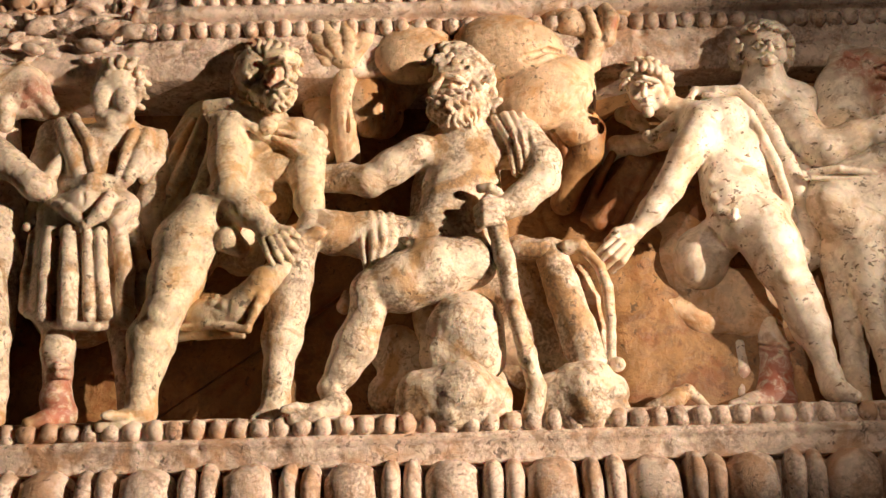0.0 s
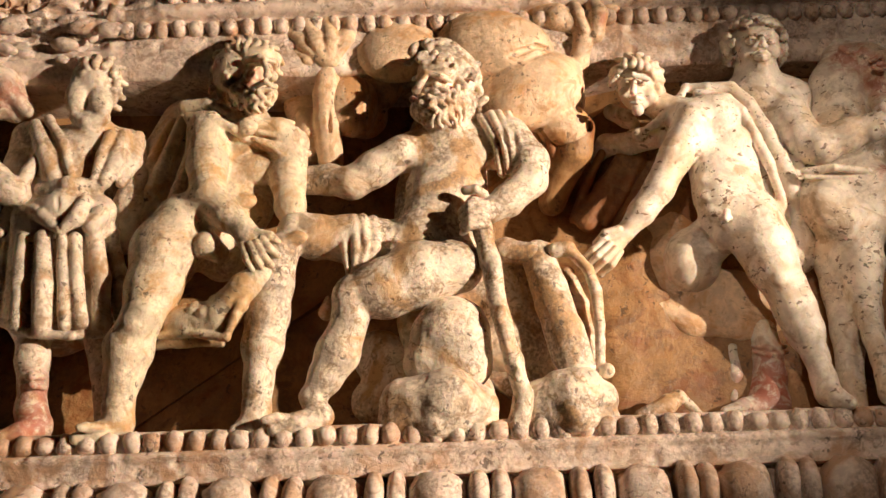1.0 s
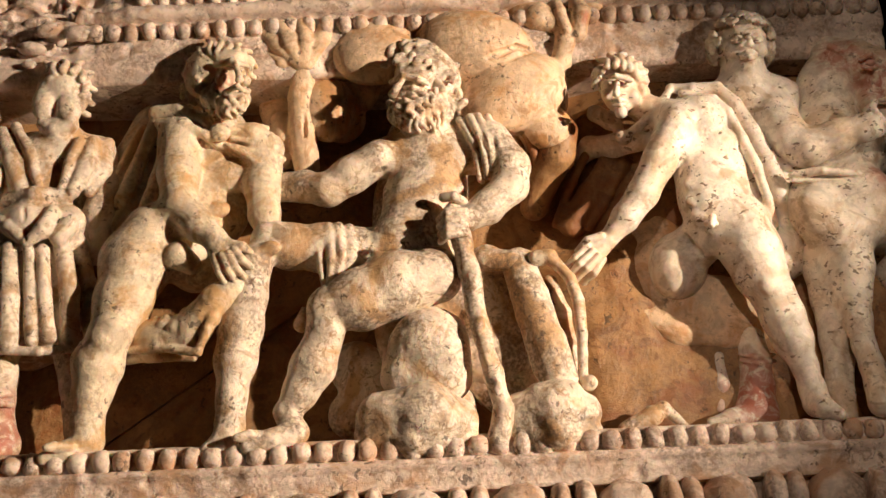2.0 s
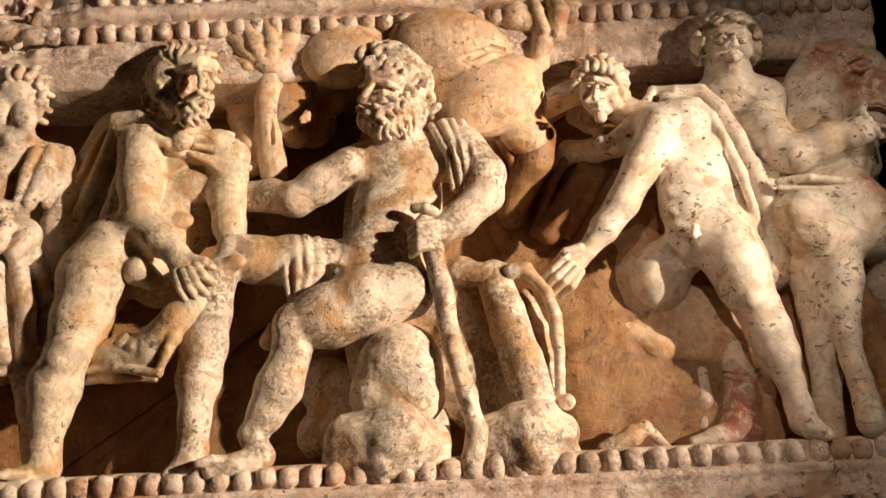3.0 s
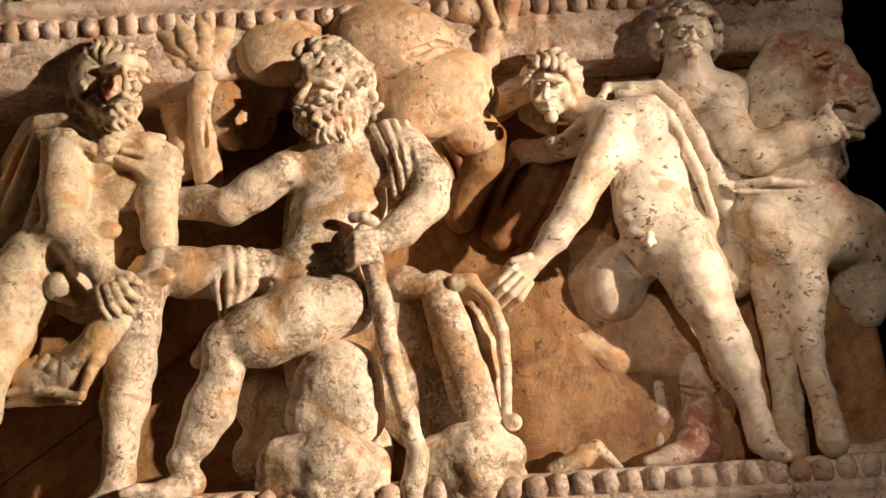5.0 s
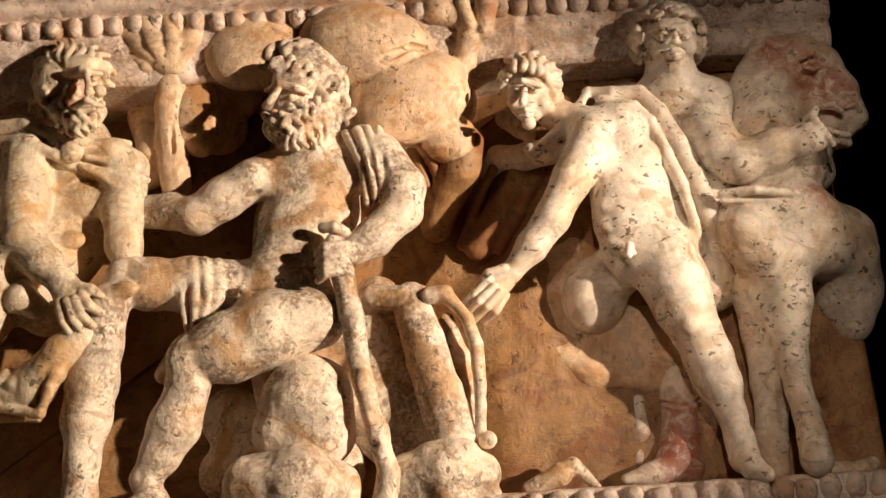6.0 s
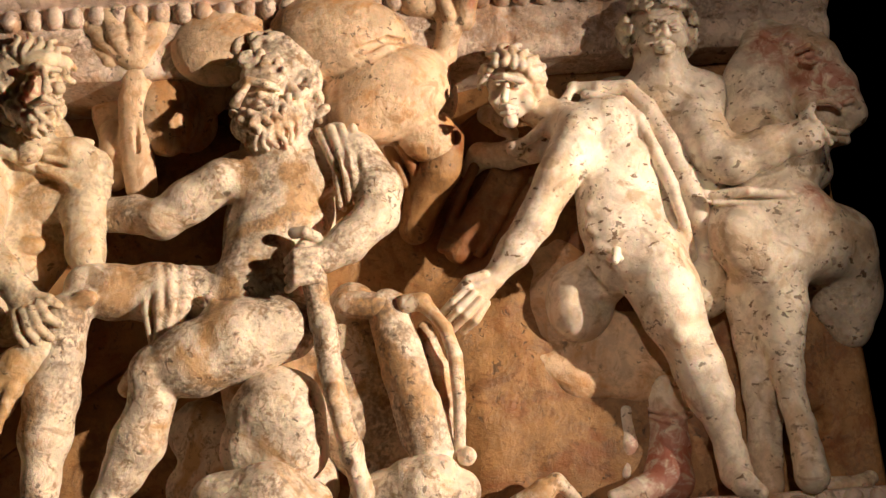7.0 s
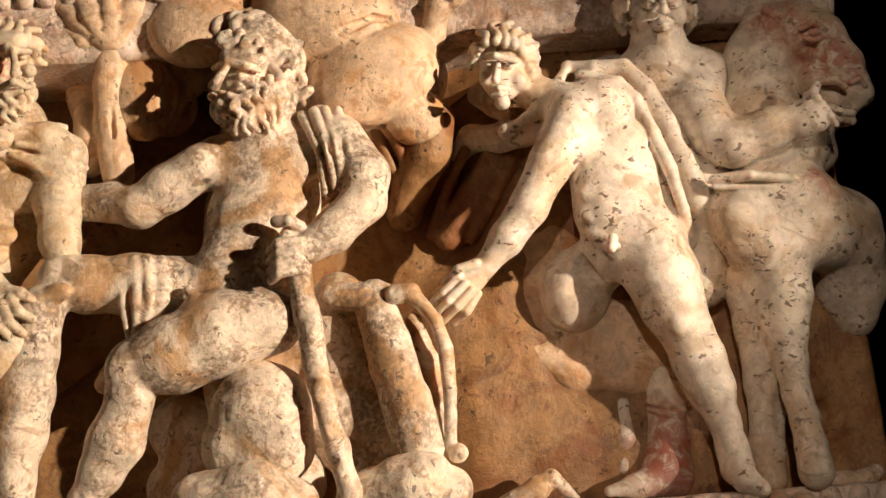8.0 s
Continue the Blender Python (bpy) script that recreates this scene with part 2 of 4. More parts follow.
    def mesh(self, name):
        F, lo = self.field()
        st = self.step
        I = F < 0
        n = np.array(F.shape) - 1
        acc = np.zeros((*n, 3), np.float32)
        cnt = np.zeros(n, np.float32)
        cut_edges = []
        for ax in range(3):
            s0, s1 = [slice(None)] * 3, [slice(None)] * 3
            s0[ax], s1[ax] = slice(0, -1), slice(1, None)
            A, B = F[tuple(s0)], F[tuple(s1)]
            idx = np.argwhere(I[tuple(s0)] != I[tuple(s1)])
            a, b = A[tuple(idx.T)], B[tuple(idx.T)]
            pos = idx.astype(np.float32)
            pos[:, ax] += a / (a - b)
            o1, o2 = [q for q in range(3) if q != ax]
            for e1 in (0, -1):
                for e2 in (0, -1):
                    c = idx.copy()
                    c[:, o1] += e1
                    c[:, o2] += e2
                    np.add.at(acc, tuple(c.T), pos)
                    np.add.at(cnt, tuple(c.T), 1)
            cut_edges.append((ax, idx, a < 0))
        live = cnt > 0
        ids = np.full(n, -1, np.int64)
        ids[live] = np.arange(live.sum())
        verts = acc[live] / cnt[live][:, None] * st + lo
        quads = []
        for ax, idx, inside in cut_edges:
            o1, o2 = (ax + 1) % 3, (ax + 2) % 3
            corners = []
            for e1, e2 in ((0, 0), (-1, 0), (-1, -1), (0, -1)):
                c = idx.copy()
                c[:, o1] += e1
                c[:, o2] += e2
                corners.append(ids[tuple(c.T)])
            q = np.stack(corners, 1)
            q[~inside] = q[~inside][:, ::-1]
            quads.append(q)
        quads = np.concatenate(quads)
        me = bpy.data.meshes.new(name)
        v = to_world(verts)
        w = v - v.mean(0)
        if np.einsum("ij,ij->i", w[quads[:, 0]], np.cross(w[quads[:, 1]], w[quads[:, 2]])).sum() < 0:
            quads = quads[:, ::-1]
        me.vertices.add(len(v))
        me.vertices.foreach_set("co", v.astype(np.float32).ravel())
        me.loops.add(quads.size)
        me.loops.foreach_set("vertex_index", quads.astype(np.int32).ravel())
        me.polygons.add(len(quads))
        me.polygons.foreach_set("loop_start", np.arange(0, quads.size, 4, dtype=np.int32))
        me.update(calc_edges=True)
        me.validate()
        me.polygons.foreach_set("use_smooth", np.ones(len(me.polygons), bool))
        return me

    def done(self, name, material, label="", category="", group="", parent=None):
        me = self.mesh(name)
        me.materials.append(material)
        ob = new(name, me)
        ob.parent = parent
        return tagged(ob, label, category, group)

    def shin(self, knee, ankle, side=1):
        """Kneecap, shin edge and calf on a lower leg between two points (x, out, height, radius)."""
        a, b = Vector(knee), Vector(ankle)
        d = b - a
        r = a[3]
        across = Vector((d[2], 0, -d[0])).normalized() * side
        front = lambda g, o, w: Vector((a[0] + d[0] * g, a[1] + d[1] * g + o, a[2] + d[2] * g)) + across * w
        self.ball(1.5, (*front(0, r * .75, 0), r * .5), (.9, .5, 1.1))
        self.limb(2, (*front(.14, r * .75, 0), r * .2), (*front(.5, r * .72, r * .1), r * .2), (*front(.9, r * .5, 0), r * .14))
        self.limb(2.5, (*front(.18, r * .2, r * .62), r * .36), (*front(.4, r * .3, r * .62), r * .42), (*front(.62, r * .1, r * .4), r * .3))


def part(name, bm, material, parent=None, label="", smooth=False):
    """Links a bmesh as one mesh object under a thing."""
    me = bpy.data.meshes.new(name)
    bm.to_mesh(me)
    bm.free()
    me.materials.append(material)
    if smooth:
        me.polygons.foreach_set("use_smooth", np.ones(len(me.polygons), bool))
    ob = new(name, me)
    ob.parent = parent
    return tagged(ob, label)


def block(lo, hi, bevel=0.0):
    bm = bmesh.new()
    mid = [(a + b) / 2 for a, b in zip(lo, hi)]
    bmesh.ops.create_cube(bm, size=1, matrix=Matrix.Translation(mid) @ Matrix.Diagonal((*(b - a for a, b in zip(lo, hi)), 1)))
    if bevel:
        bmesh.ops.bevel(bm, geom=bm.edges[:], offset=bevel, segments=2, affect="EDGES")
    return bm


def worn_bar(x0, x1, profile, step, wear, seed, ruin=None):
    """A moulding: the profile (out, height) in millimetres drawn along x, with worn, uneven edges; ruin(x, h) gives lost depth."""
    dense = []
    for (d0, h0), (d1, h1) in zip(profile, profile[1:]):
        m = max(1, int(math.hypot(d1 - d0, h1 - h0) / step))
        dense += [(d0 + (d1 - d0) * i / m, h0 + (h1 - h0) * i / m) for i in range(m)]
    dense.append(profile[-1])
    nx = int((x1 - x0) / step) + 1
    verts = []
    for i in range(nx):
        x = x0 + (x1 - x0) * i / (nx - 1)
        for d, h in dense:
            q = Vector((x, d + seed * 50, h))
            e = noise.noise(q / 26) * 0.8 + noise.noise(q / 9) * 0.5 + noise.noise(q / 4) * 0.25
            chip = max(0.0, noise.noise(q / 14 + Vector((7, 3, seed))) - 0.34) * 9
            lost = ruin(x, h) if ruin else 0.0
            dd = d + (e * wear - chip * wear if d > 3 else 0)
            if lost and d > 3:
                dd -= lost * (1 + 0.9 * noise.noise(q / 11) + 0.5 * noise.noise(q / 5))
            verts.append((x, dd, h + noise.noise(q / 18 + Vector((0, 9, 0))) * wear * 0.6))
    m = len(dense)
    faces = [(i * m + j, i * m + j + 1, (i + 1) * m + j + 1, (i + 1) * m + j) for i in range(nx - 1) for j in range(m - 1)]
    faces += [tuple(range(m))[::-1], tuple((nx - 1) * m + j for j in range(m))]
    me = bpy.data.meshes.new("moulding")
    me.from_pydata([tuple(v) for v in to_world(np.array(verts))], [], faces)
    bm = bmesh.new()
    bm.from_mesh(me)
    bpy.data.meshes.remove(me)
    bmesh.ops.recalc_face_normals(bm, faces=bm.faces[:])
    return bm


# ---- the hall and the urn's chest ----
for nm, lo, hi in (("floor", (-4, -4, -0.1), (4, 3, 0)), ("ceiling", (-4, -4, 3.6), (4, 3, 3.7)),
                   ("wall_north", (-4, 3, 0), (4, 3.1, 3.6)), ("wall_south", (-4, -4.1, 0), (4, -4, 3.6)),
                   ("wall_west", (-4.1, -4, 0), (-4, 3, 3.6)), ("wall_east", (4, -4, 0), (4.1, 3, 3.6))):
    tagged(part(nm, block(lo, hi), BLACK), "matt black painted surface of a dark museum hall", nm.split("_")[0], kind="structure")
tagged(part("plinth", block((-0.50, 0.048, 0.0), (0.47, 0.42, 1.16), 0.004), BLACK), "black museum plinth under the urn", "plinth")


def ground_panel():
    """The chest's body; its front is the carved ground, uneven and tooled."""
    x0, x1, h0, h1, st = -470, 428, -140, 470, 4.0
    nx, nh = int((x1 - x0) / st), int((h1 - h0) / st)
    verts = []
    for i in range(nx + 1):
        for j in range(nh + 1):
            x, h = x0 + (x1 - x0) * i / nx, h0 + (h1 - h0) * j / nh
            at = Vector((x, 0, h))
            d = 5 * noise.noise(at / 90) + 2.2 * noise.noise(at / 30) + 0.9 * noise.noise(at / 11)
            hole = (388, 2, 53)
            d -= 16 * math.exp(-(((x - hole[0]) / 7) ** 2 + ((h - hole[2]) / 8) ** 2) ** 2)
            rise = min(1.0, max(0.0, (h - 135) / 45))
            e = min(1.0, max(0.0, (165 + 55 * rise - x) / 80))
            d -= 31 * e * e * (3 - 2 * e)
            if i in (0, nx):
                d -= 5
            verts.append((x + (2.5 * noise.noise(at / 40) if i == nx else 0), d, h))
    m = nh + 1
    faces = [(i * m + j, (i + 1) * m + j, (i + 1) * m + j + 1, i * m + j + 1) for i in range(nx) for j in range(nh)]
    rim = [i * m for i in range(nx + 1)] + [nx * m + j for j in range(1, m)] + [i * m + nh for i in range(nx - 1, -1, -1)] + [j for j in range(nh - 1, 0, -1)]
    base = len(verts)
    verts += [(verts[v][0], -400, verts[v][2]) for v in rim]
    k = len(rim)
    faces += [(rim[i], rim[i - 1], base + i - 1, base + i) for i in range(k)]
    faces.append(tuple(base + i for i in range(k)))
    me = bpy.data.meshes.new("urn")
    me.from_pydata([tuple(v) for v in to_world(np.array(verts, float))], [], faces)
    bm = bmesh.new()
    bm.from_mesh(me)
    bpy.data.meshes.remove(me)
    bmesh.ops.recalc_face_normals(bm, faces=bm.faces[:])
    return bm


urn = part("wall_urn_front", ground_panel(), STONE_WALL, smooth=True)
tagged(urn, "honey-coloured alabaster chest of an urn, its uneven front carved in high relief", "urn", kind="structure")

base_ledge = part("trim_base", worn_bar(-468, 436, [(-46, 4), (40, 5), (45, 3), (45, -12), (50, -13), (52, -17), (48, -20), (45, -33), (47, -36), (38, -37), (38, -86), (62, -90), (64, -130), (-46, -132)], 2.6, 1.0, 1), STONE_EDGE, smooth=True)
tagged(base_ledge, "worn alabaster ledge under the figures with a beaded edge", "moulding", kind="structure")


def crumbled(x, h):
    return max(0.0, min(1.0, (-215 - x) / 70.0)) * 16 * max(0.0, min(1.0, (h - 346) / 20.0))


cornice = part("trim_cornice", worn_bar(-468, 433, [(-46, 322), (26, 323), (29, 327), (31, 331), (33, 345), (37, 348), (38, 355), (38, 375), (46, 377), (50, 380), (50, 386), (45, 389), (41, 392), (41, 460), (-46, 462)], 2.6, 1.1, 2, crumbled), STONE_EDGE, smooth=True)
tagged(cornice, "stepped alabaster cornice above the figures, crumbled at one end", "moulding", kind="structure")


# ---- carved figures ----
FIGURES = "figures of the relief"
STONE_RED = alabaster("alabaster_red_traces", CREAM, HONEY, GREY, 0.6, red=[(-294, 30, 31, 35.6), (-291, 40, 8, 18.6), (-343, 34, 305, 21.6), (-96, 30, 337, 15.7), (-70, 20, 265, 20.2)])
STONE_HEAD = alabaster("alabaster_ruddy", (0.76, 0.64, 0.48), (0.62, 0.38, 0.17), GREY, 0.5, red=[(-131, 60, 300, 13), (-161, 45, 323, 12.9)])
STONE_PITTED = alabaster("alabaster_flaked", (0.80, 0.71, 0.61), (0.62, 0.42, 0.23), (0.28, 0.19, 0.13), 0.3, pits=0.95, relief=0.0006, stains=0.55, red=[(283, 4, 40, 34), (278, 6, 20, 34)])
STONE_HORSE = alabaster("alabaster_flaked_red", (0.78, 0.69, 0.58), (0.58, 0.38, 0.21), (0.28, 0.19, 0.13), 0.35, pits=0.9, relief=0.0006, stains=0.55, red=[(376, 60, 308, 24), (399, 62, 284, 23.9), (416, 60, 268, 20), (392, 66, 249, 10.1), (387, 50, 189, 19.2)])


def attendant():
    """Draped attendant in a belted tunic, the face worn away."""
    s = Carving(wear=0.8)
    # head with the face broken away
    s.ball(2, (-268, 36, 314, 22.1), (1.0, .85, 1.1))
    s.ball(2, (-279, 44, 298, 13.8), (.8, .7, 1.3), -10)
    s.ball(2, (-259, 46, 290, 12.8), (.8, .6, 1.2), 14)
    s.limb(1.2, (-264, 64, 295, 2.4), (-261, 60, 272, 2.9), cut=True)
    s.limb(2, (-281, 44, 277, 4.9), (-270, 44, 270, 6.8), (-256, 44, 275, 5.9))
    for i, (p, q) in enumerate((((-273, 52, 316), (-282, 44, 316)), ((-269, 54, 320), (-280, 44, 334)), ((-262, 56, 321), (-267, 46, 336)), ((-256, 54, 320), (-253, 42, 336)), ((-251, 50, 315), (-247, 38, 329)), ((-249, 46, 309), (-244, 36, 314)), ((-249, 44, 302), (-244, 34, 301)), ((-252, 42, 296), (-248, 34, 289)))):
        s.lock(p, q, 3.4, 2.0, 1.0, i, 2.5)
    s.limb(4, (-268, 34, 277, 12.9), (-271, 28, 263, 14.8))
    # breast under a crossed mantle
    s.limb(8, (-316, 20, 259, 19.9), (-272, 26, 258, 20.8), (-243, 16, 260, 18.0), flat=.8)
    s.limb(8, (-287, 26, 239, 31.4), (-282, 28, 216, 27.1), flat=.7)
    s.limb(8, (-301, -8, 253, 45.8), (-306, -12, 187, 49.7), (-296, -14, 134, 48.6), flat=.5)
    s.limb(2, (-304, 38, 279, 4.4), (-287, 46, 250, 4.8), (-276, 48, 218, 3.3))
    s.limb(2.5, (-315, 34, 274, 6.9), (-302, 42, 245, 8.7), (-291, 44, 216, 6.7))
    s.limb(2, (-250, 40, 261, 4.9), (-254, 46, 238, 4.8), (-258, 48, 216, 3.3))
    s.limb(2.5, (-240, 34, 262, 6.9), (-242, 40, 239, 8.7), (-250, 44, 215, 6.2))
    s.limb(2.5, (-231, 26, 266, 6.0), (-232, 30, 241, 6.8), (-240, 34, 218, 4.8))
    s.limb(1, (-292, 52, 258, 1.4), (-281, 54, 229, 1.4), cut=True)
    s.limb(1, (-240, 50, 254, 1.4), (-244, 53, 229, 1.4), cut=True)
    s.limb(1, (-233, 42, 257, 1.5), (-234, 46, 227, 1.4), cut=True)
    # hanging sleeves
    s.limb(6, (-328, 18, 273, 14.0), (-331, 20, 244, 12.8), (-311, 30, 210, 10.6))
    s.limb(5, (-233, 10, 247, 12.0), (-238, 14, 211, 11.8), (-242, 6, 177, 10.7), flat=.7)
    # belt and knot
    s.limb(1.5, (-301, 42, 211, 5.7), (-277, 52, 210, 6.1), (-254, 42, 212, 5.7), flat=.8)
    s.limb(.8, (-298, 52, 211, 0.9), (-273, 64, 209, 0.9), (-251, 52, 212, 0.9), cut=True)
    s.limb(4, (-313, 34, 188, 14.2), (-284, 44, 189, 16.9), (-256, 36, 190, 16.1), flat=.8)
    s.limb(1.5, (-305, 46, 190, 5.6), (-294, 52, 182, 6.0), (-280, 54, 168, 3.7))
    s.limb(1.5, (-262, 50, 193, 6.6), (-266, 56, 176, 6.5), (-277, 56, 166, 3.7))
    s.limb(1.5, (-249, 48, 183, 7.5), (-255, 50, 171, 6.5))
    s.limb(1, (-282, 58, 195, 1.9), (-277, 60, 166, 1.8), cut=True)
    s.limb(1, (-304, 50, 173, 1.4), (-282, 56, 163, 1.4), (-260, 54, 161, 1.4), (-243, 46, 163, 1.4), cut=True)
    # skirt in broad folds
    s.limb(8, (-301, 28, 169, 26.5), (-298, 28, 108, 26.7), flat=.7)
    s.limb(8, (-268, 26, 169, 22.8), (-264, 22, 114, 24.2), flat=.7)
    for p, q, r in (((-327, 30, 168, 5.7), (-328, 30, 133, 6.0), (-327, 28, 106, 6.4)), ((-310, 42, 165, 7.0), (-307, 44, 126, 7.8), (-306, 42, 93, 7.7)), ((-293, 48, 163, 6.9), (-288, 50, 123, 8.6), (-286, 48, 87, 8.0)), ((-278, 50, 163, 4.2), (-273, 50, 127, 4.5), (-268, 48, 89, 5.4)), ((-267, 48, 162, 5.1), (-263, 48, 128, 5.5), (-257, 46, 92, 6.3)), ((-254, 42, 165, 6.5), (-246, 40, 131, 7.4), (-244, 36, 93, 7.7)), ((-246, 30, 177, 5.7), (-238, 26, 142, 6.6), (-231, 22, 98, 7.4))):
        s.limb(2.5, p, q, r)
    for p, q in (((-316, 48, 160, 1.4), (-312, 46, 96, 2.2)), ((-280, 62, 160, 1.4), (-272, 60, 85, 1.8)), ((-268, 60, 157, 1.4), (-260, 58, 90, 1.8)), ((-257, 56, 158, 1.4), (-248, 54, 94, 1.8))):
        s.limb(1, p, q, cut=True)
    s.limb(2, (-323, 34, 98, 3.6), (-294, 46, 84, 4.0), (-263, 46, 81, 3.6), (-241, 32, 87, 3.6))
    s.limb(4, (-300, 26, 91, 13.6), (-297, 28, 68, 13), (-295, 28, 50, 10.5), (-294, 28, 29, 11.4), (-290, 26, 16, 13.3))
    s.limb(3, (-290, 28, 15, 11.8), (-295, 42, 7, 7.9), (-305, 48, 3, 5.1))
    s.limb(1, (-303, 30, 53, 2.4), (-290, 44, 50, 3.3), (-285, 34, 52, 2.4))
    s.limb(1, (-302, 30, 46, 2.4), (-289, 44, 43, 3.3), (-284, 34, 44, 2.4))
    s.limb(5, (-254, 8, 92, 11.7), (-247, 8, 60, 9.6), (-242, 8, 27, 9.5))
    return s.done("attendant_statue", STONE_RED, "carved alabaster attendant in a belted tunic, face worn away, red boot", "statue", FIGURES)


def edge_group():
    """What is left of the group at the chest's broken end: draped shape, bent arm, leg."""
    s = Carving()
    s.limb(6, (-393, 26, 312, 33.3), (-357, 28, 313, 23), (-340, 22, 301, 14.1), flat=.8)
    s.limb(3, (-358, 34, 333, 7.7), (-344, 38, 309, 8.6), (-326, 30, 293, 5.4))
    s.limb(3, (-374, 34, 283, 8.6), (-365, 38, 295, 7.6), (-364, 36, 273, 6.4))
    s.limb(4, (-381, 38, 258, 13.9), (-351, 44, 231, 13), (-327, 46, 209, 12.2), (-319, 44, 206, 10.1))
    s.limb(3, (-319, 46, 208, 8.1), (-314, 44, 225, 5.1), (-306, 40, 248, 4.1))
    s.limb(8, (-394, 0, 322, 22.7), (-379, -6, 198, 26.9), (-370, -8, 93, 20.7), flat=.7)
    s.limb(8, (-371, 24, 183, 23.9), (-361, 24, 147, 20.4), (-356, 24, 82, 17.9), flat=.8)
    s.limb(4, (-356, 34, 137, 11.1), (-345, 36, 77, 10.8), (-339, 34, 31, 8.7), (-336, 38, 11, 8.6))
    for i in range(6):
        s.ball(1.5, (-333 + 7 * i, 34, 176 + (i % 2) * 5, 4.2))
    return s.done("fragment_statue", STONE_RED, "broken alabaster figure fragment with a bent arm and red stains", "statue", FIGURES)


def stooping_man():
    """Bearded man with a pinned cloak, bending to the seated one and laying a hand on the bandaged knee."""
    s = Carving(wear=0.6)
    # head, turned to the seated man
    s.ball(2, (-143, 38, 321, 24.7), (1.0, .85, 1.05))
    s.ball(3, (-128, 48, 305, 17.1), (.85, .75, 1.35), -8)
    s.limb(2, (-133, 56, 325, 7.2), (-121, 58, 324, 7.2))
    s.limb(1.2, (-136, 62, 316, 2.7), (-122, 69, 314, 3.1), (-118, 70, 312, 2.6), (-111, 62, 314, 2.2))
    for e in ((-127, 72, 303, 3.5), (-113, 69, 305, 2.6)):
        s.ball(1.2, e, (1.2, .8, .8), cut=True)
    s.ball(.5, (-129, 62, 310, 2.7), (1.2, .9, .8))
    s.ball(.5, (-116, 60, 311, 2.2), (1.1, .9, .8))
    s.limb(1, (-119, 68, 311, 2.2), (-114, 76, 294, 3.0), (-114, 75, 293, 3.9))
    s.ball(2, (-131, 60, 302, 6.2))
    s.ball(2, (-113, 56, 304, 4.5))
    s.limb(.8, (-128, 66, 287, 2.2), (-116, 74, 287, 2.6), (-110, 64, 288, 2.2))
    s.limb(.8, (-122, 70, 281, 2.2), (-113, 68, 283, 2.2))
    s.limb(3, (-142, 50, 292, 8.9), (-125, 56, 279, 9.7), (-115, 50, 290, 6.2))
    for i, (p, q) in enumerate((((-146, 52, 304), (-144, 50, 281)), ((-140, 58, 294), (-138, 54, 274)), ((-133, 62, 286), (-130, 58, 268)), ((-125, 66, 279), (-124, 60, 266)), ((-120, 67, 279), (-119, 60, 267)), ((-115, 64, 282), (-116, 58, 270)), ((-112, 58, 292), (-112, 54, 277)), ((-137, 59, 297), (-132, 62, 279)))):
        s.lock(p, q, 2.4, 1.7, 1.6, i * 1.3)
    for i, p in enumerate(((-167, 36, 327), (-168, 34, 313), (-163, 38, 340), (-154, 48, 321), (-154, 48, 306), (-158, 38, 299), (-150, 50, 334), (-161, 46, 313), (-149, 44, 293), (-149, 54, 310), (-160, 44, 330), (-144, 56, 319), (-150, 52, 299), (-165, 34, 305), (-154, 46, 334))):
        s.curl(p, 5.2, 2.0, i * 1.7, (-.4 + .05 * i, 1, .2))
    for i, (p, q) in enumerate((((-139, 58, 326), (-148, 46, 351)), ((-134, 60, 326), (-137, 48, 351)), ((-128, 60, 327), (-128, 48, 347)), ((-123, 60, 326), (-119, 48, 344)), ((-118, 58, 326), (-112, 46, 338)), ((-114, 55, 325), (-107, 44, 326)), ((-144, 56, 324), (-157, 46, 343)), ((-113, 52, 323), (-108, 42, 315)))):
        s.lock(p, q, 3.0, 2.0, 1.0, i * .9, 3.0)
    s.limb(5, (-138, 34, 285, 13.6), (-142, 22, 276, 17.3))
    # trunk
    s.limb(12, (-157, -6, 283, 37.7), (-163, -10, 234, 34.8), (-177, -10, 190, 31.8), flat=.6)
    s.limb(8, (-170, 12, 262, 20.6), (-138, 16, 260, 21.9), (-107, 8, 260, 18.4), flat=.8)
    s.limb(8, (-146, 14, 230, 25.3), (-155, 14, 204, 23.2), (-168, 14, 178, 25.6), flat=.65)
    s.limb(6, (-132, 6, 233, 21.0), (-138, 6, 204, 19.8), (-150, 6, 182, 19.6), flat=.7)
    s.ball(2, (-128, 24, 233, 18.8), (1.05, .5, .8), -12)
    s.ball(2, (-157, 22, 245, 18.0), (.9, .5, .85), -10)
    s.limb(1.2, (-145, 41, 216, 1.3), (-126, 42, 207, 1.3), (-106, 36, 217, 1.3), cut=True)
    s.limb(1.2, (-137, 42, 246, 1.3), (-138, 40, 215, 1.3), (-144, 36, 179, 1.3), cut=True)
    for p in ((-138, 26, 202, 9.7), (-153, 26, 204, 8.8), (-143, 24, 189, 8.8), (-159, 24, 189, 8.8), (-152, 22, 176, 10.5)):
        s.ball(1.5, p, (1.1, .5, .7))
    s.limb(1.2, (-157, 38, 193, 1.1), (-141, 39, 190, 1.1), (-121, 35, 192, 1.1), cut=True)
    # cloak over both shoulders, pin, and the fall behind
    s.limb(2, (-191, 34, 289, 6.3), (-169, 40, 288, 5.8), (-150, 42, 276, 5.4), (-141, 38, 267, 4.5))
    s.limb(2, (-186, 38, 277, 4.5), (-165, 44, 273, 4.4), (-146, 42, 261, 4.0), (-133, 34, 254, 3.6), (-115, 30, 247, 2.7))
    s.limb(1.5, (-135, 43, 263, 8.9), flat=.55)
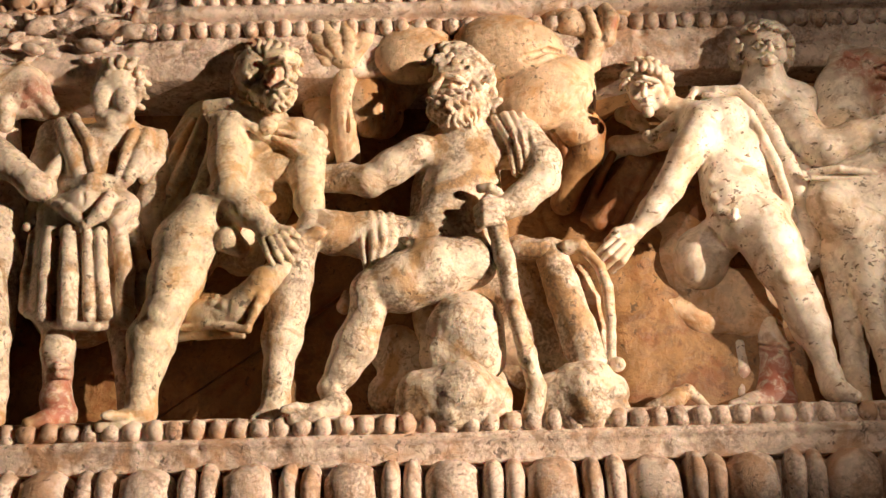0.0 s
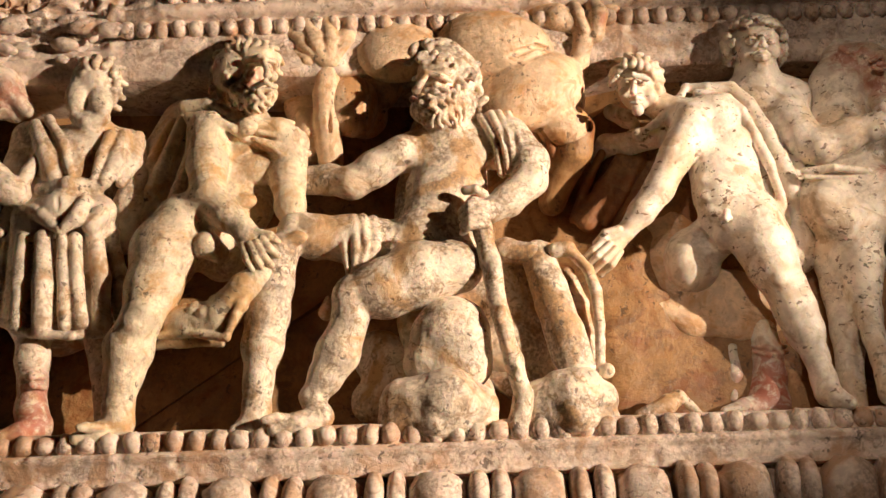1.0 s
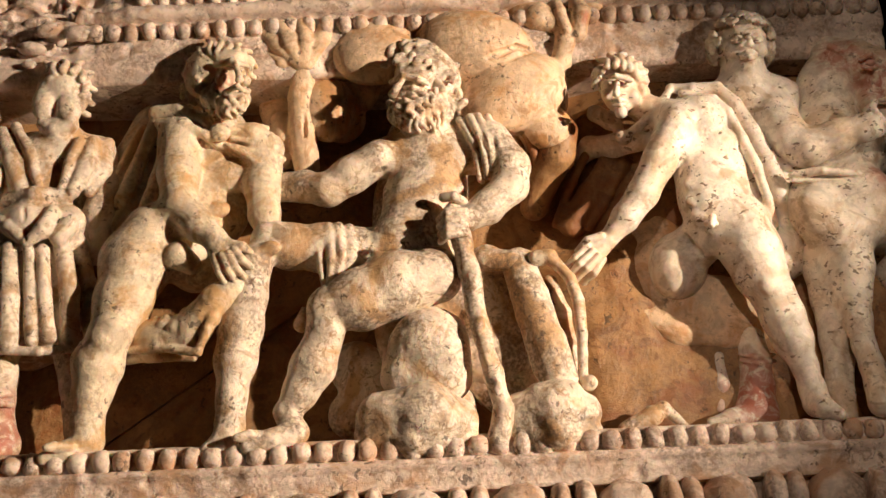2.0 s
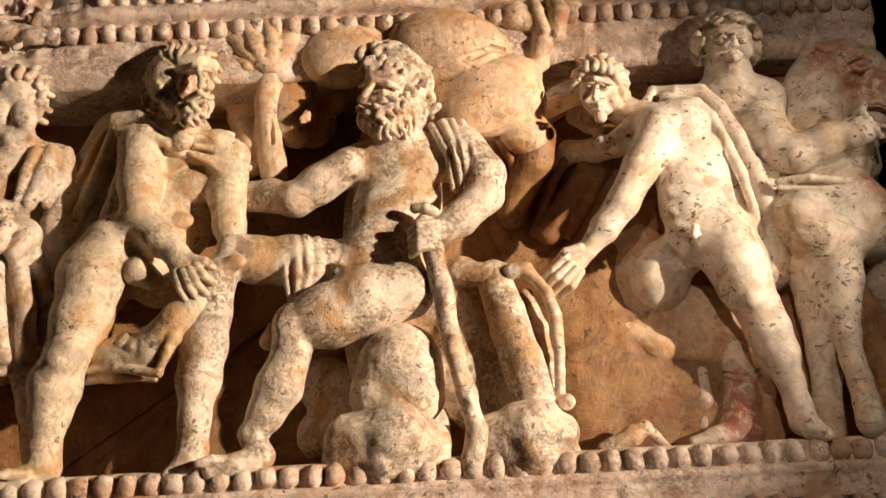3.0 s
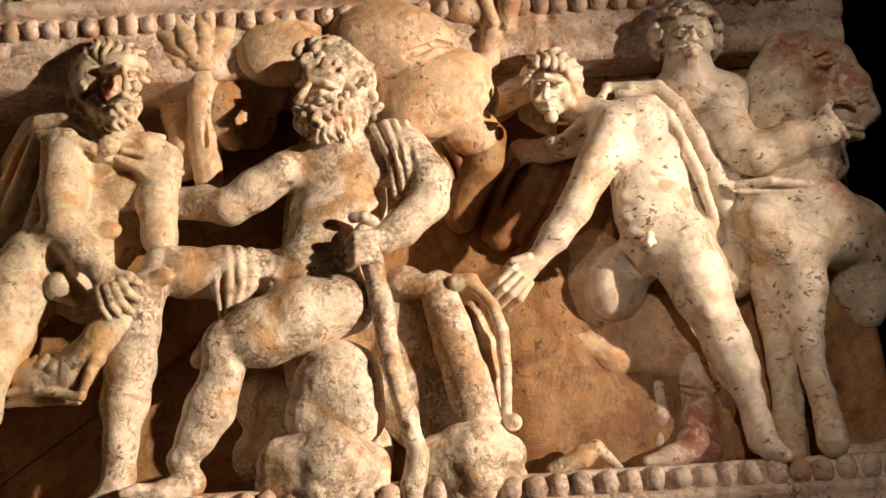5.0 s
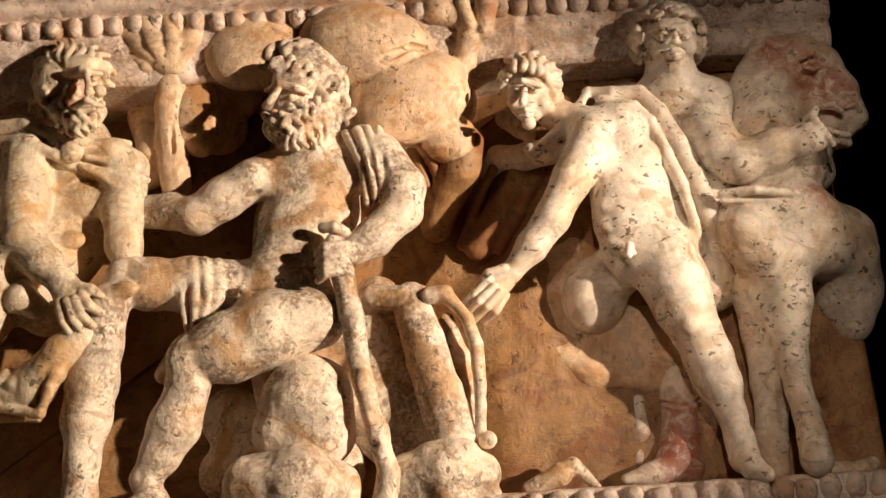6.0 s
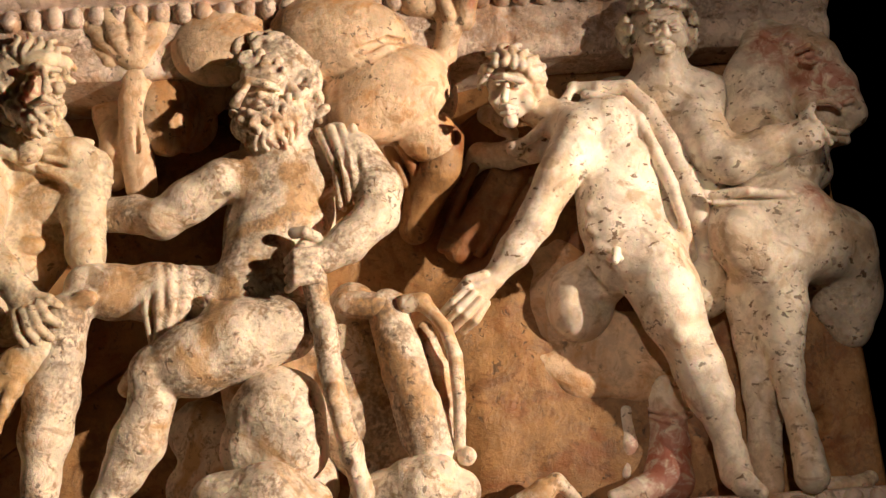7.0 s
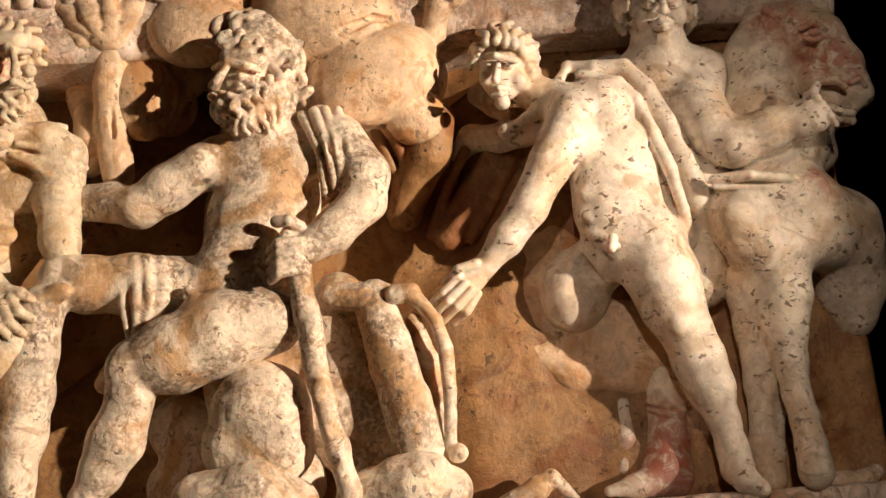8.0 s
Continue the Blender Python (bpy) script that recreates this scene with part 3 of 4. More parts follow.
    s.limb(.6, (-133, 51, 258, 5.3), flat=.5, cut=True)
    s.limb(.6, (-134, 47, 260, 2.6), flat=.6)
    s.limb(4, (-129, 26, 268, 10.9), (-111, 26, 266, 12.7), (-98, 20, 260, 11.8), flat=.8)
    s.limb(1, (-130, 38, 254, 2.2), (-112, 38, 243, 2.2), (-96, 34, 231, 1.8))
    for i, (p, q) in enumerate((((-129, 34, 269), (-95, 28, 268)), ((-126, 36, 260), (-88, 26, 256)), ((-123, 37, 251), (-85, 24, 245)), ((-126, 30, 274), (-99, 24, 276)))):
        s.lock(p, q, 2.6, 1.2, 1.0, i, 2)
    s.limb(10, (-194, 6, 290, 24.3), (-216, 0, 243, 26.7), (-235, -6, 196, 22.7), flat=.5)
    for p, q, r in (((-192, 28, 284, 5.5), (-210, 18, 239, 6.3), (-236, 4, 193, 5.4)), ((-179, 30, 272, 4.5), (-191, 22, 231, 5.4), (-207, 10, 193, 4.9)), ((-204, 20, 283, 4.1), (-230, 10, 234, 5.0), (-253, 0, 195, 4.1)), ((-184, 26, 249, 3.1), (-196, 16, 210, 3.6), (-212, 8, 185, 3.1))):
        s.limb(2.5, p, q, r)
    # arm to the knee
    s.limb(5, (-170, 30, 265, 18.9), (-168, 38, 230, 16.3), (-163, 48, 195, 14.5))
    s.limb(4, (-163, 48, 195, 14.5), (-146, 54, 175, 12.6), (-133, 58, 162, 9.2))
    s.ball(2, (-171, 44, 247, 11.4), (.9, .5, 1.4))
    s.limb(2.5, (-133, 58, 162, 9.2), (-125, 58, 150, 11.2), flat=.75)
    for p, q, r in (((-131, 64, 144, 3.3), (-126, 68, 130, 3.2), (-121, 62, 120, 2.8)), ((-125, 66, 144, 3.3), (-119, 70, 131, 3.2), (-114, 63, 122, 2.8)), ((-120, 66, 145, 3.3), (-114, 70, 133, 3.2), (-108, 63, 127, 2.9)), ((-116, 64, 149, 3.3), (-110, 67, 140, 3.3), (-104, 61, 136, 2.9))):
        s.limb(.6, p, q, r)
    s.limb(1, (-120, 62, 155, 3.7), (-110, 64, 152, 3.3), (-104, 60, 148, 2.5))
    # other arm
    s.limb(5, (-104, 18, 254, 17.3), (-102, 24, 223, 15.6), (-99, 28, 195, 12.7), (-96, 28, 179, 10.0))
    # hips and the leg that bears him
    s.limb(10, (-185, 30, 178, 27.3), (-199, 34, 153, 26), (-204, 42, 119, 20.7), (-209, 46, 96, 16.8))
    s.limb(4, (-208, 52, 93, 13.9), (-212, 52, 86, 13.8))
    s.limb(6, (-212, 44, 89, 15.4), (-220, 40, 70, 18.6), (-223, 38, 49, 14.3), (-225, 36, 25, 11), (-224, 36, 14, 11.9))
    s.limb(4, (-224, 34, 12, 11), (-237, 44, 4, 7.7), (-250, 50, -1, 5))
    for i in range(4):
        s.limb(.7, (-231 - 6.5 * i * .5, 50 + 2.5 * i, 6.5, 3.2), (-239 - 4.0 * i * .5, 53 + 2.5 * i, 4.5, 2.8))
    s.shin((-210, 46, 92, 14.9), (-225, 36, 20, 10.1))
    s.limb(10, (-171, 20, 180, 24.6), (-156, 14, 155, 19.5), flat=.8)
    s.limb(3, (-163, 44, 155, 11.4), (-154, 40, 149, 8.5))
    return s.done("stooping_statue", STONE_HEAD, "carved alabaster bearded man in a pinned cloak bending forward", "statue", FIGURES)


def hanging_pelt():
    """A lumpy pelt or cloth end that hangs across between the legs."""
    s = Carving()
    s.limb(5, (-206, 26, 99, 11.4), (-176, 38, 92, 13), (-150, 46, 92, 14.7), flat=.8)
    s.limb(4, (-148, 46, 94, 13.8), (-130, 54, 112, 11.9), (-116, 56, 121, 10))
    s.limb(1.5, (-209, 30, 84, 3.3), (-175, 44, 81, 3.7), (-142, 54, 72, 3.2))
    s.limb(2, (-203, 26, 78, 3.8), (-176, 36, 76, 4.2), (-148, 40, 72, 3.2))
    rng = random.Random(9)
    for i in range(16):
        g = i / 15
        s.ball(1, (-190 + 58 * g + rng.uniform(-2, 2), 36 + 22 * g + rng.uniform(-2, 4), 101 + rng.uniform(-9, 7) - 4 * g, rng.uniform(4, 6.5)))
    s.limb(2, (-142, 54, 73, 2.7), (-135, 58, 89, 3.2), (-126, 60, 105, 3.2))
    return s.done("relief_pelt", STONE_HEAD, "lumpy carved pelt hanging between the figures' legs", "relief ornament")


def seated_man():
    """Bearded man seated on a rock, one leg bandaged and stretched aside, one hand on a crutch."""
    s = Carving(wear=0.6)
    # head, turned aside: brow, nose, long wavy beard, rolled locks
    s.ball(2, (37, 34, 312, 28.6), (.98, .85, 1.08))
    s.ball(3, (24, 46, 290, 18.1), (.9, .75, 1.3), 8)
    s.limb(2, (18, 54, 304, 8.2), (34, 58, 301, 8.9))
    s.limb(1.2, (7, 54, 298, 2.4), (17, 64, 297, 2.8), (29, 66, 293, 2.8), (37, 60, 291, 2.0))
    for e in ((13, 66, 287, 2.8), (27, 71, 283, 3.6)):
        s.ball(1.2, e, (1.2, .8, .8), cut=True)
    s.ball(.5, (12, 57, 292, 2.4), (1.0, .9, .8))
    s.ball(.5, (25, 61, 288, 2.8), (1.2, .9, .8))
    s.limb(1, (16, 64, 293, 2.4), (10, 66, 282, 3.2), (8, 63, 281, 4.0))
    s.ball(2, (27, 57, 281, 6.9), (1.1, .8, .9))
    s.limb(.8, (11, 62, 273, 2.0), (18, 68, 272, 2.4), (27, 66, 270, 2.0))
    s.limb(3, (13, 48, 271, 10.6), (27, 50, 264, 12.1), (42, 44, 278, 11.5))
    for i, (p, q) in enumerate((((5, 54, 278), (11, 50, 260)), ((11, 60, 273), (16, 54, 255)), ((17, 64, 270), (22, 57, 250)), ((23, 65, 268), (28, 57, 249)), ((28, 65, 271), (33, 57, 250)), ((33, 63, 275), (39, 54, 252)), ((38, 60, 281), (44, 52, 256)), ((41, 56, 287), (50, 48, 261)), ((45, 50, 293), (54, 42, 269)), ((25, 62, 280), (32, 66, 263)), ((31, 61, 283), (38, 63, 267)), ((19, 66, 272), (23, 66, 257)), ((12, 62, 275), (15, 62, 262)))):
        s.lock(p, q, 2.9, 2.0, 1.5, i * 1.1)
    for p, r, q in (((17, 58, 317), 8.5, 0.4), ((34, 62, 310), 9.5, 1.6), ((54, 54, 299), 11.0, 2.8), ((1, 40, 326), 6.5, 4.0), ((59, 40, 286), 8.0, 1.0), ((57, 44, 319), 7.0, 5.0), ((45, 48, 283), 6.0, 0.0), ((26, 50, 331), 7.5, 3.0), ((44, 54, 320), 7.0, 2.0)):
        s.curl(p, r, 3.2, q, (-.1, 1, .15), 5.2)
    for p in ((20, 66, 310, 4.0), (36, 68, 304, 4.4), (53, 62, 292, 4.8)):
        s.ball(1, p, (1.0, 1.0, .8), cut=True)
    for i, (p, q) in enumerate((((7, 44, 332), (16, 36, 347)), ((19, 46, 337), (33, 36, 350)), ((32, 48, 337), (48, 36, 345)), ((42, 48, 334), (59, 36, 333)), ((53, 46, 328), (64, 34, 315)), ((58, 44, 312), (64, 34, 296)), ((61, 40, 298), (62, 32, 279)), ((53, 42, 279), (58, 34, 266)))):
        s.lock(p, q, 3.6, 2.0, 1.0, i, 3.0)
    s.limb(5, (39, 30, 259, 16.5), (36, 34, 272, 17.4))
    # trunk
    s.limb(12, (35, -4, 268, 36.7), (27, -8, 216, 36.1), (20, -8, 171, 38.3), flat=.6)
    s.limb(8, (5, 28, 242, 18.9), (39, 32, 243, 21.3), (71, 26, 244, 19.0), flat=.8)
    s.limb(8, (33, 32, 222, 29.2), (28, 33, 198, 27.3), (19, 33, 173, 27.0), flat=.65)
    s.ball(4, (14, 40, 232, 16.1), (1.15, .5, .75), 8)
    s.ball(4, (50, 40, 232, 18.6), (1.15, .5, .75), -6)
    s.limb(1.2, (0, 50, 218, 1.2), (17, 52, 212, 1.3), (34, 53, 214, 1.2), (56, 51, 209, 1.3), (71, 44, 218, 1.2), cut=True)
    s.limb(1.2, (36, 60, 236, 1.2), (31, 60, 211, 1.2), (24, 56, 179, 1.2), cut=True)
    for p in ((18, 46, 206, 9.9), (38, 46, 205, 10.7), (16, 46, 194, 9.5), (36, 45, 193, 9.9), (15, 45, 184, 8.6), (34, 44, 182, 8.6)):
        s.ball(1.5, p, (1.1, .45, .6))
    s.ball(2, (56, 34, 207, 11.3), (.7, .7, 1.3), 24)
    s.ball(2, (3, 34, 209, 8.8), (.6, .7, 1.3), -14)
    s.limb(1.2, (51, 56, 210, 1.0), (48, 54, 195, 1.0), (42, 53, 182, 1.0), cut=True)
    s.ball(2, (15, 44, 170, 19.5), (1.15, .45, .62))
    s.ball(1, (15, 54, 171, 2.3), (1.3, .9, .8), cut=True)
    s.limb(1.2, (-3, 50, 179, 1.0), (16, 56, 179, 1.0), (39, 52, 176, 1.0), cut=True)
    s.limb(1.5, (-8, 50, 157, 1.2), (12, 56, 151, 1.1), (37, 52, 154, 1.2), cut=True)
    # arm stretched to the other man
    s.limb(5, (-6, 36, 237, 15.4), (-29, 32, 225, 14.6), (-49, 28, 214, 13.4))
    s.limb(5, (-49, 28, 214, 13.4), (-67, 22, 221, 12.7), (-88, 16, 224, 12.0))
    s.limb(1.2, (-7, 52, 211, 1.2), (4, 56, 223, 1.2), cut=True)
    # arm on the crutch
    s.limb(5, (85, 38, 248, 17.1), (100, 42, 222, 16.1), (99, 46, 202, 14.3))
    s.limb(4, (99, 46, 202, 14.3), (79, 54, 181, 13.2), (63, 58, 170, 10.0))
    s.ball(2.5, (52, 58, 168, 11.9), (.8, .65, 1.35))
    for i in range(4):
        y = 174 - 6.2 * i
        s.limb(.6, (60, 68, y - 2, 3.3), (47, 71, y - 4, 3.4), (41, 65, y - 7, 2.9))
    s.limb(1, (45, 62, 187, 4.2), (53, 66, 186, 3.8), (60, 62, 183, 3.8))
    s.ball(1, (52, 72, 178, 3.4), cut=True)
    # cloak end over the shoulder
    s.limb(4, (72, 36, 265, 9.9), (83, 40, 239, 12.2), (85, 36, 223, 8.9))
    for p, q, r in (((62, 42, 266, 3.7), (72, 50, 240, 3.6), (75, 46, 209, 2.4)), ((70, 46, 267, 3.3), (79, 55, 236, 3.6), (81, 48, 210, 2.4)), ((77, 46, 267, 3.3), (85, 57, 234, 3.2), (86, 48, 212, 2.4)), ((85, 44, 267, 3.3), (92, 56, 234, 3.2), (92, 48, 215, 2.4)), ((90, 42, 261, 3.3), (97, 52, 232, 3.2), (98, 46, 218, 2.4)), ((65, 44, 260, 2.4), (74, 50, 229, 2.8), (77, 44, 208, 2.0))):
        s.limb(.8, p, q, r)
    for p, q in (((74, 56, 261, 1.0), (84, 58, 213, 1.2)), ((82, 56, 262, 1.2), (89, 60, 214, 1.2))):
        s.limb(.8, p, q, cut=True)
    # lap
    s.limb(8, (2, 36, 155, 15.7), (33, 36, 149, 18.0), flat=.8)
    s.limb(1.5, (-12, 50, 150, 3.5), (-7, 52, 143, 3.8), (-3, 50, 140, 3.1))
    s.ball(1, (-10, 52, 141, 3.4))
    # free leg
    s.limb(8, (36, 44, 128, 21.1), (7, 46, 122, 24.8), (-22, 47, 111, 22.7), (-44, 48, 106, 17.7))
    s.limb(4, (-48, 50, 102, 13.5), (-49, 48, 91, 13.5))
    s.limb(5, (-49, 44, 85, 14.6), (-59, 38, 62, 16.8), (-69, 34, 44, 12.7), (-79, 31, 29, 8.9), (-73, 34, 14, 10.2))
    s.ball(1.5, (-52, 58, 101, 9.6), (.8, .6, 1.0))
    s.limb(1.5, (-37, 66, 87, 1.1), (-47, 66, 82, 1.1), cut=True)
    s.limb(4, (-72, 36, 13, 10.2), (-88, 44, 6, 7.9), (-105, 48, 1, 5.3))
    for i in range(4):
        s.limb(.7, (-93 - 3 * i, 46 + 3 * i, 9.5, 3.2), (-104 - 2.4 * i, 48 + 3.4 * i, 6, 2.8))
    s.limb(5, (-59, 52, 80, 3.3), (-71, 44, 52, 3.3), (-82, 37, 32, 2.2))
    # bandaged leg
    s.limb(7, (-12, 26, 159, 19.1), (-50, 32, 161, 18.9), (-78, 37, 162, 17.2), (-93, 40, 165, 14.8))
    s.limb(3, (-95, 46, 169, 8.5), (-86, 46, 172, 7.0))
    s.ball(1.5, (-89, 56, 153, 7.6), (1.0, .6, .8))
    s.limb(3, (-42, 38, 161, 14.9), (-43, 38, 141, 12.4), (-46, 38, 127, 6.9), flat=.85)
    for p, q, r in (((-53, 44, 172, 3.5), (-52, 49, 144, 3.4), (-50, 42, 118, 1.9)), ((-46, 46, 173, 3.9), (-43, 52, 144, 3.8), (-47, 43, 119, 1.9)), ((-38, 46, 173, 3.9), (-35, 52, 146, 3.8), (-43, 43, 122, 1.9)), ((-30, 44, 172, 3.9), (-28, 49, 146, 3.8), (-38, 41, 127, 1.9))):
        s.limb(2.5, p, q, r)
    for p, q in (((-46, 62, 165, 0.9), (-45, 60, 127, 0.9)), ((-38, 63, 165, 1.1), (-37, 61, 130, 0.9)), ((-30, 62, 165, 0.9), (-30, 59, 134, 0.9))):
        s.limb(.8, p, q, cut=True)
    s.limb(6, (-104, 46, 145, 14.9), (-107, 46, 117, 13.8), (-113, 42, 95, 16.5), (-117, 38, 70, 15.5), (-120, 34, 43, 10.9), (-121, 32, 25, 10.8))
    s.limb(4, (-121, 32, 20, 11.3), (-124, 38, 8, 9.8), (-134, 42, 2, 6.2))
    s.shin((-106, 46, 130, 13.9), (-120, 33, 29, 9.9), -1)
    s.limb(3, (-68, 24, 113, 2.8), (-69, 28, 99, 6.5))
    return s.done("seated_statue", STONE, "carved alabaster bearded man seated on a rock, one leg bandaged", "statue", FIGURES)


def crutch():
    s = Carving(wear=1.5)
    s.limb(2, (57, 60, 156, 8.0), (62, 58, 125, 7.2), (65, 56, 98, 6.7), (70, 54, 72, 6.3), (76, 50, 46, 7.0), (82, 46, 21, 7.3), (76, 44, 0, 8.4))
    for p in ((64, 64, 117, 4.8), (67, 62, 82, 4.4), (72, 58, 59, 4.4), (78, 56, 34, 4.7), (59, 64, 139, 4.5)):
        s.ball(2, p, (.8, .6, 1.4), -10)
    for p in ((60, 68, 128, 2.2), (70, 62, 68, 2.2), (65, 66, 103, 1.8), (74, 60, 43, 2.2)):
        s.ball(1, p, (1, 1, 1.6), cut=True)
    return s.done("relief_crutch", STONE, "rough carved crutch in the seated man's grip", "staff")


def rock_seat():
    rock = tagged(new("rock_seat"), "two rounded carved rocks that the seated man sits on", "rock")
    s = Carving()
    s.ball(5, (30, 40, 78, 28), (1.05, .75, .95))
    s.limb(6, (18, 34, 72, 20.9), (36, 36, 71, 21.7), (38, 34, 52, 21.6), (11, 32, 54, 19.9), flat=.9)
    s.limb(8, (49, 0, 129, 28.9), (83, 8, 135, 24), (79, 6, 75, 28.2), flat=.8)
    s.limb(8, (19, 0, 99, 33.3), (27, 0, 59, 32.8), flat=.7)
    s.limb(4, (75, 34, 145, 8.5), (95, 38, 141, 9.4))
    s.limb(3, (13, 56, 55, 3.5), (17, 56, 36, 2.6), cut=True)
    s.done("upper_rock", STONE, parent=rock)
    s = Carving()
    s.limb(7, (-8, 36, 21, 19.5), (25, 44, 21, 22.9), (47, 40, 16, 16.8), flat=.9)
    s.limb(5, (-19, 36, 7, 9.7), (16, 46, 1, 10.5), (55, 40, 2, 7.9))
    s.limb(8, (8, 0, 36, 27.9), (36, 0, 35, 27.9), flat=.7)
    s.limb(8, (-29, -8, 73, 21.9), (-10, -4, 52, 23.5), (-34, -8, 35, 18.8), flat=.7)
    s.done("lower_rock", STONE, parent=rock)


def quiver():
    """The quiver, bow and the rock that they rest on."""
    s = Carving(wear=0.9)
    s.limb(2.5, (102, 34, 140, 13.3), (109, 36, 112, 14.3), (118, 36, 76, 14.4), (126, 34, 44, 15.0), flat=.9)
    s.limb(2, (108, 38, 143, 7.0), (116, 38, 111, 5.8), (125, 38, 75, 5.3), (134, 36, 45, 5.2))
    s.limb(4, (96, 34, 135, 4.7), (102, 36, 96, 4.6), (112, 34, 50, 4.5))
    s.limb(1.5, (112, 54, 123, 1.5), (120, 54, 76, 1.5), (126, 52, 46, 1.5), cut=True)
    s.limb(6, (78, 16, 148, 16.1), (85, 8, 112, 19.2), (93, 4, 72, 18.2), flat=.7)
    return s.done("relief_quiver", STONE, "long carved quiver leaning against the rock", "quiver")


def bow():
    s = Carving(wear=0.8)
    s.limb(1.5, (115, 44, 140, 6.2), (125, 46, 140, 6.2), (131, 46, 132, 4.6))
    s.limb(1.2, (129, 46, 136, 4.6), (139, 48, 121, 4.6), (144, 46, 103, 4.6), (145, 42, 77, 4.2), (143, 38, 44, 4.1))
    s.ball(1.5, (147, 40, 40, 6.3))
    s.limb(2, (126, 30, 126, 5.1), (133, 30, 100, 6.2), (137, 28, 73, 5.8), (137, 28, 48, 4.5), flat=.6)
    return s.done("relief_bow", STONE, "curved carved bow beside the quiver", "bow")


def foot_rock():
    s = Carving()
    s.limb(6, (98, 36, 18, 17.9), (121, 44, 21, 18.7), (139, 38, 18, 15.3), flat=.9)
    s.limb(5, (90, 36, 5, 8.9), (119, 48, 1, 10.6), (147, 38, 3, 7.2))
    s.limb(4, (109, 44, 31, 8.9), (131, 46, 32, 8.9))
    s.limb(8, (79, 0, 58, 23.5), (109, 0, 33, 23.4), flat=.7)
    return s.done("relief_foot_rock", STONE, "worn carved rock under the quiver", "rock")


def chip():
    s = Carving()
    s.limb(3, (172, 22, 9, 4.1), (195, 24, 17, 7.4), (204, 22, 22, 5.6), (219, 24, 7, 2.8), flat=.9)
    return s.done("relief_ground_lump", STONE, "broken lump of alabaster on the ledge", "stone")


for build in (attendant, edge_group, stooping_man, hanging_pelt, seated_man, crutch, rock_seat, quiver, bow, foot_rock, chip):
    build()


def beast():
    """Coiling beast behind the seated man: humps, flank, bent leg and a raised limb."""
    s = Carving(wear=0.5)
    s.ball(4, (-6, 28, 345, 38.4), (1.0, .5, .82), 10)
    s.ball(3, (-26, 2, 332, 28.7), (.8, .6, 1.1))
    s.ball(1.0, (79, 31, 343, 46.7), (1.12, .62, .72), -12)
    s.ball(1.0, (111, 29, 299, 41.4), (1.12, .55, .86), 24)
    s.limb(1.5, (53, 46, 296, 3.2), (80, 55, 314, 3.6), (112, 50, 330, 3.2), (129, 42, 331, 2.3), cut=True)
    s.limb(10, (-6, -14, 363, 36.9), (73, -16, 354, 41.9), (129, -16, 318, 34.0), flat=.6)
    s.limb(5, (75, 8, 302, 32.9), (107, 6, 288, 28.1), (132, 8, 275, 23.3), flat=.7)
    s.ball(1.5, (135, 20, 270, 22.9), (1.05, .65, .9), -20)
    s.limb(6, (121, 4, 288, 26.3), (141, 2, 267, 19.6), flat=.7)
    # raised limb with a worn knot at its end
    s.limb(3, (145, 20, 308, 7.0), (152, 28, 326, 8.4), (157, 34, 344, 8.4), (160, 38, 360, 7.0))
    s.limb(3, (115, 32, 381, 10.4), (135, 38, 367, 13.1), (151, 36, 359, 9.4))
    s.limb(2, (148, 40, 387, 6.6), (153, 46, 366, 5.6), (157, 44, 350, 4.6))
    s.limb(2, (166, 42, 384, 6.6), (171, 46, 365, 8.4), (168, 38, 349, 7.9))
    s.limb(2, (178, 38, 381, 6.6), (187, 38, 373, 5.6))
    s.limb(1, (161, 56, 370, 1.8), (158, 54, 355, 1.8), (156, 50, 342, 1.4), cut=True)
    s.limb(5, (-44, -6, 349, 24.3), (-40, -14, 303, 21.6), flat=.7)
    return s.done("beast_statue", STONE_BEAST, "carved coiling beast with smooth honey-coloured flanks under the cornice", "statue", FIGURES)


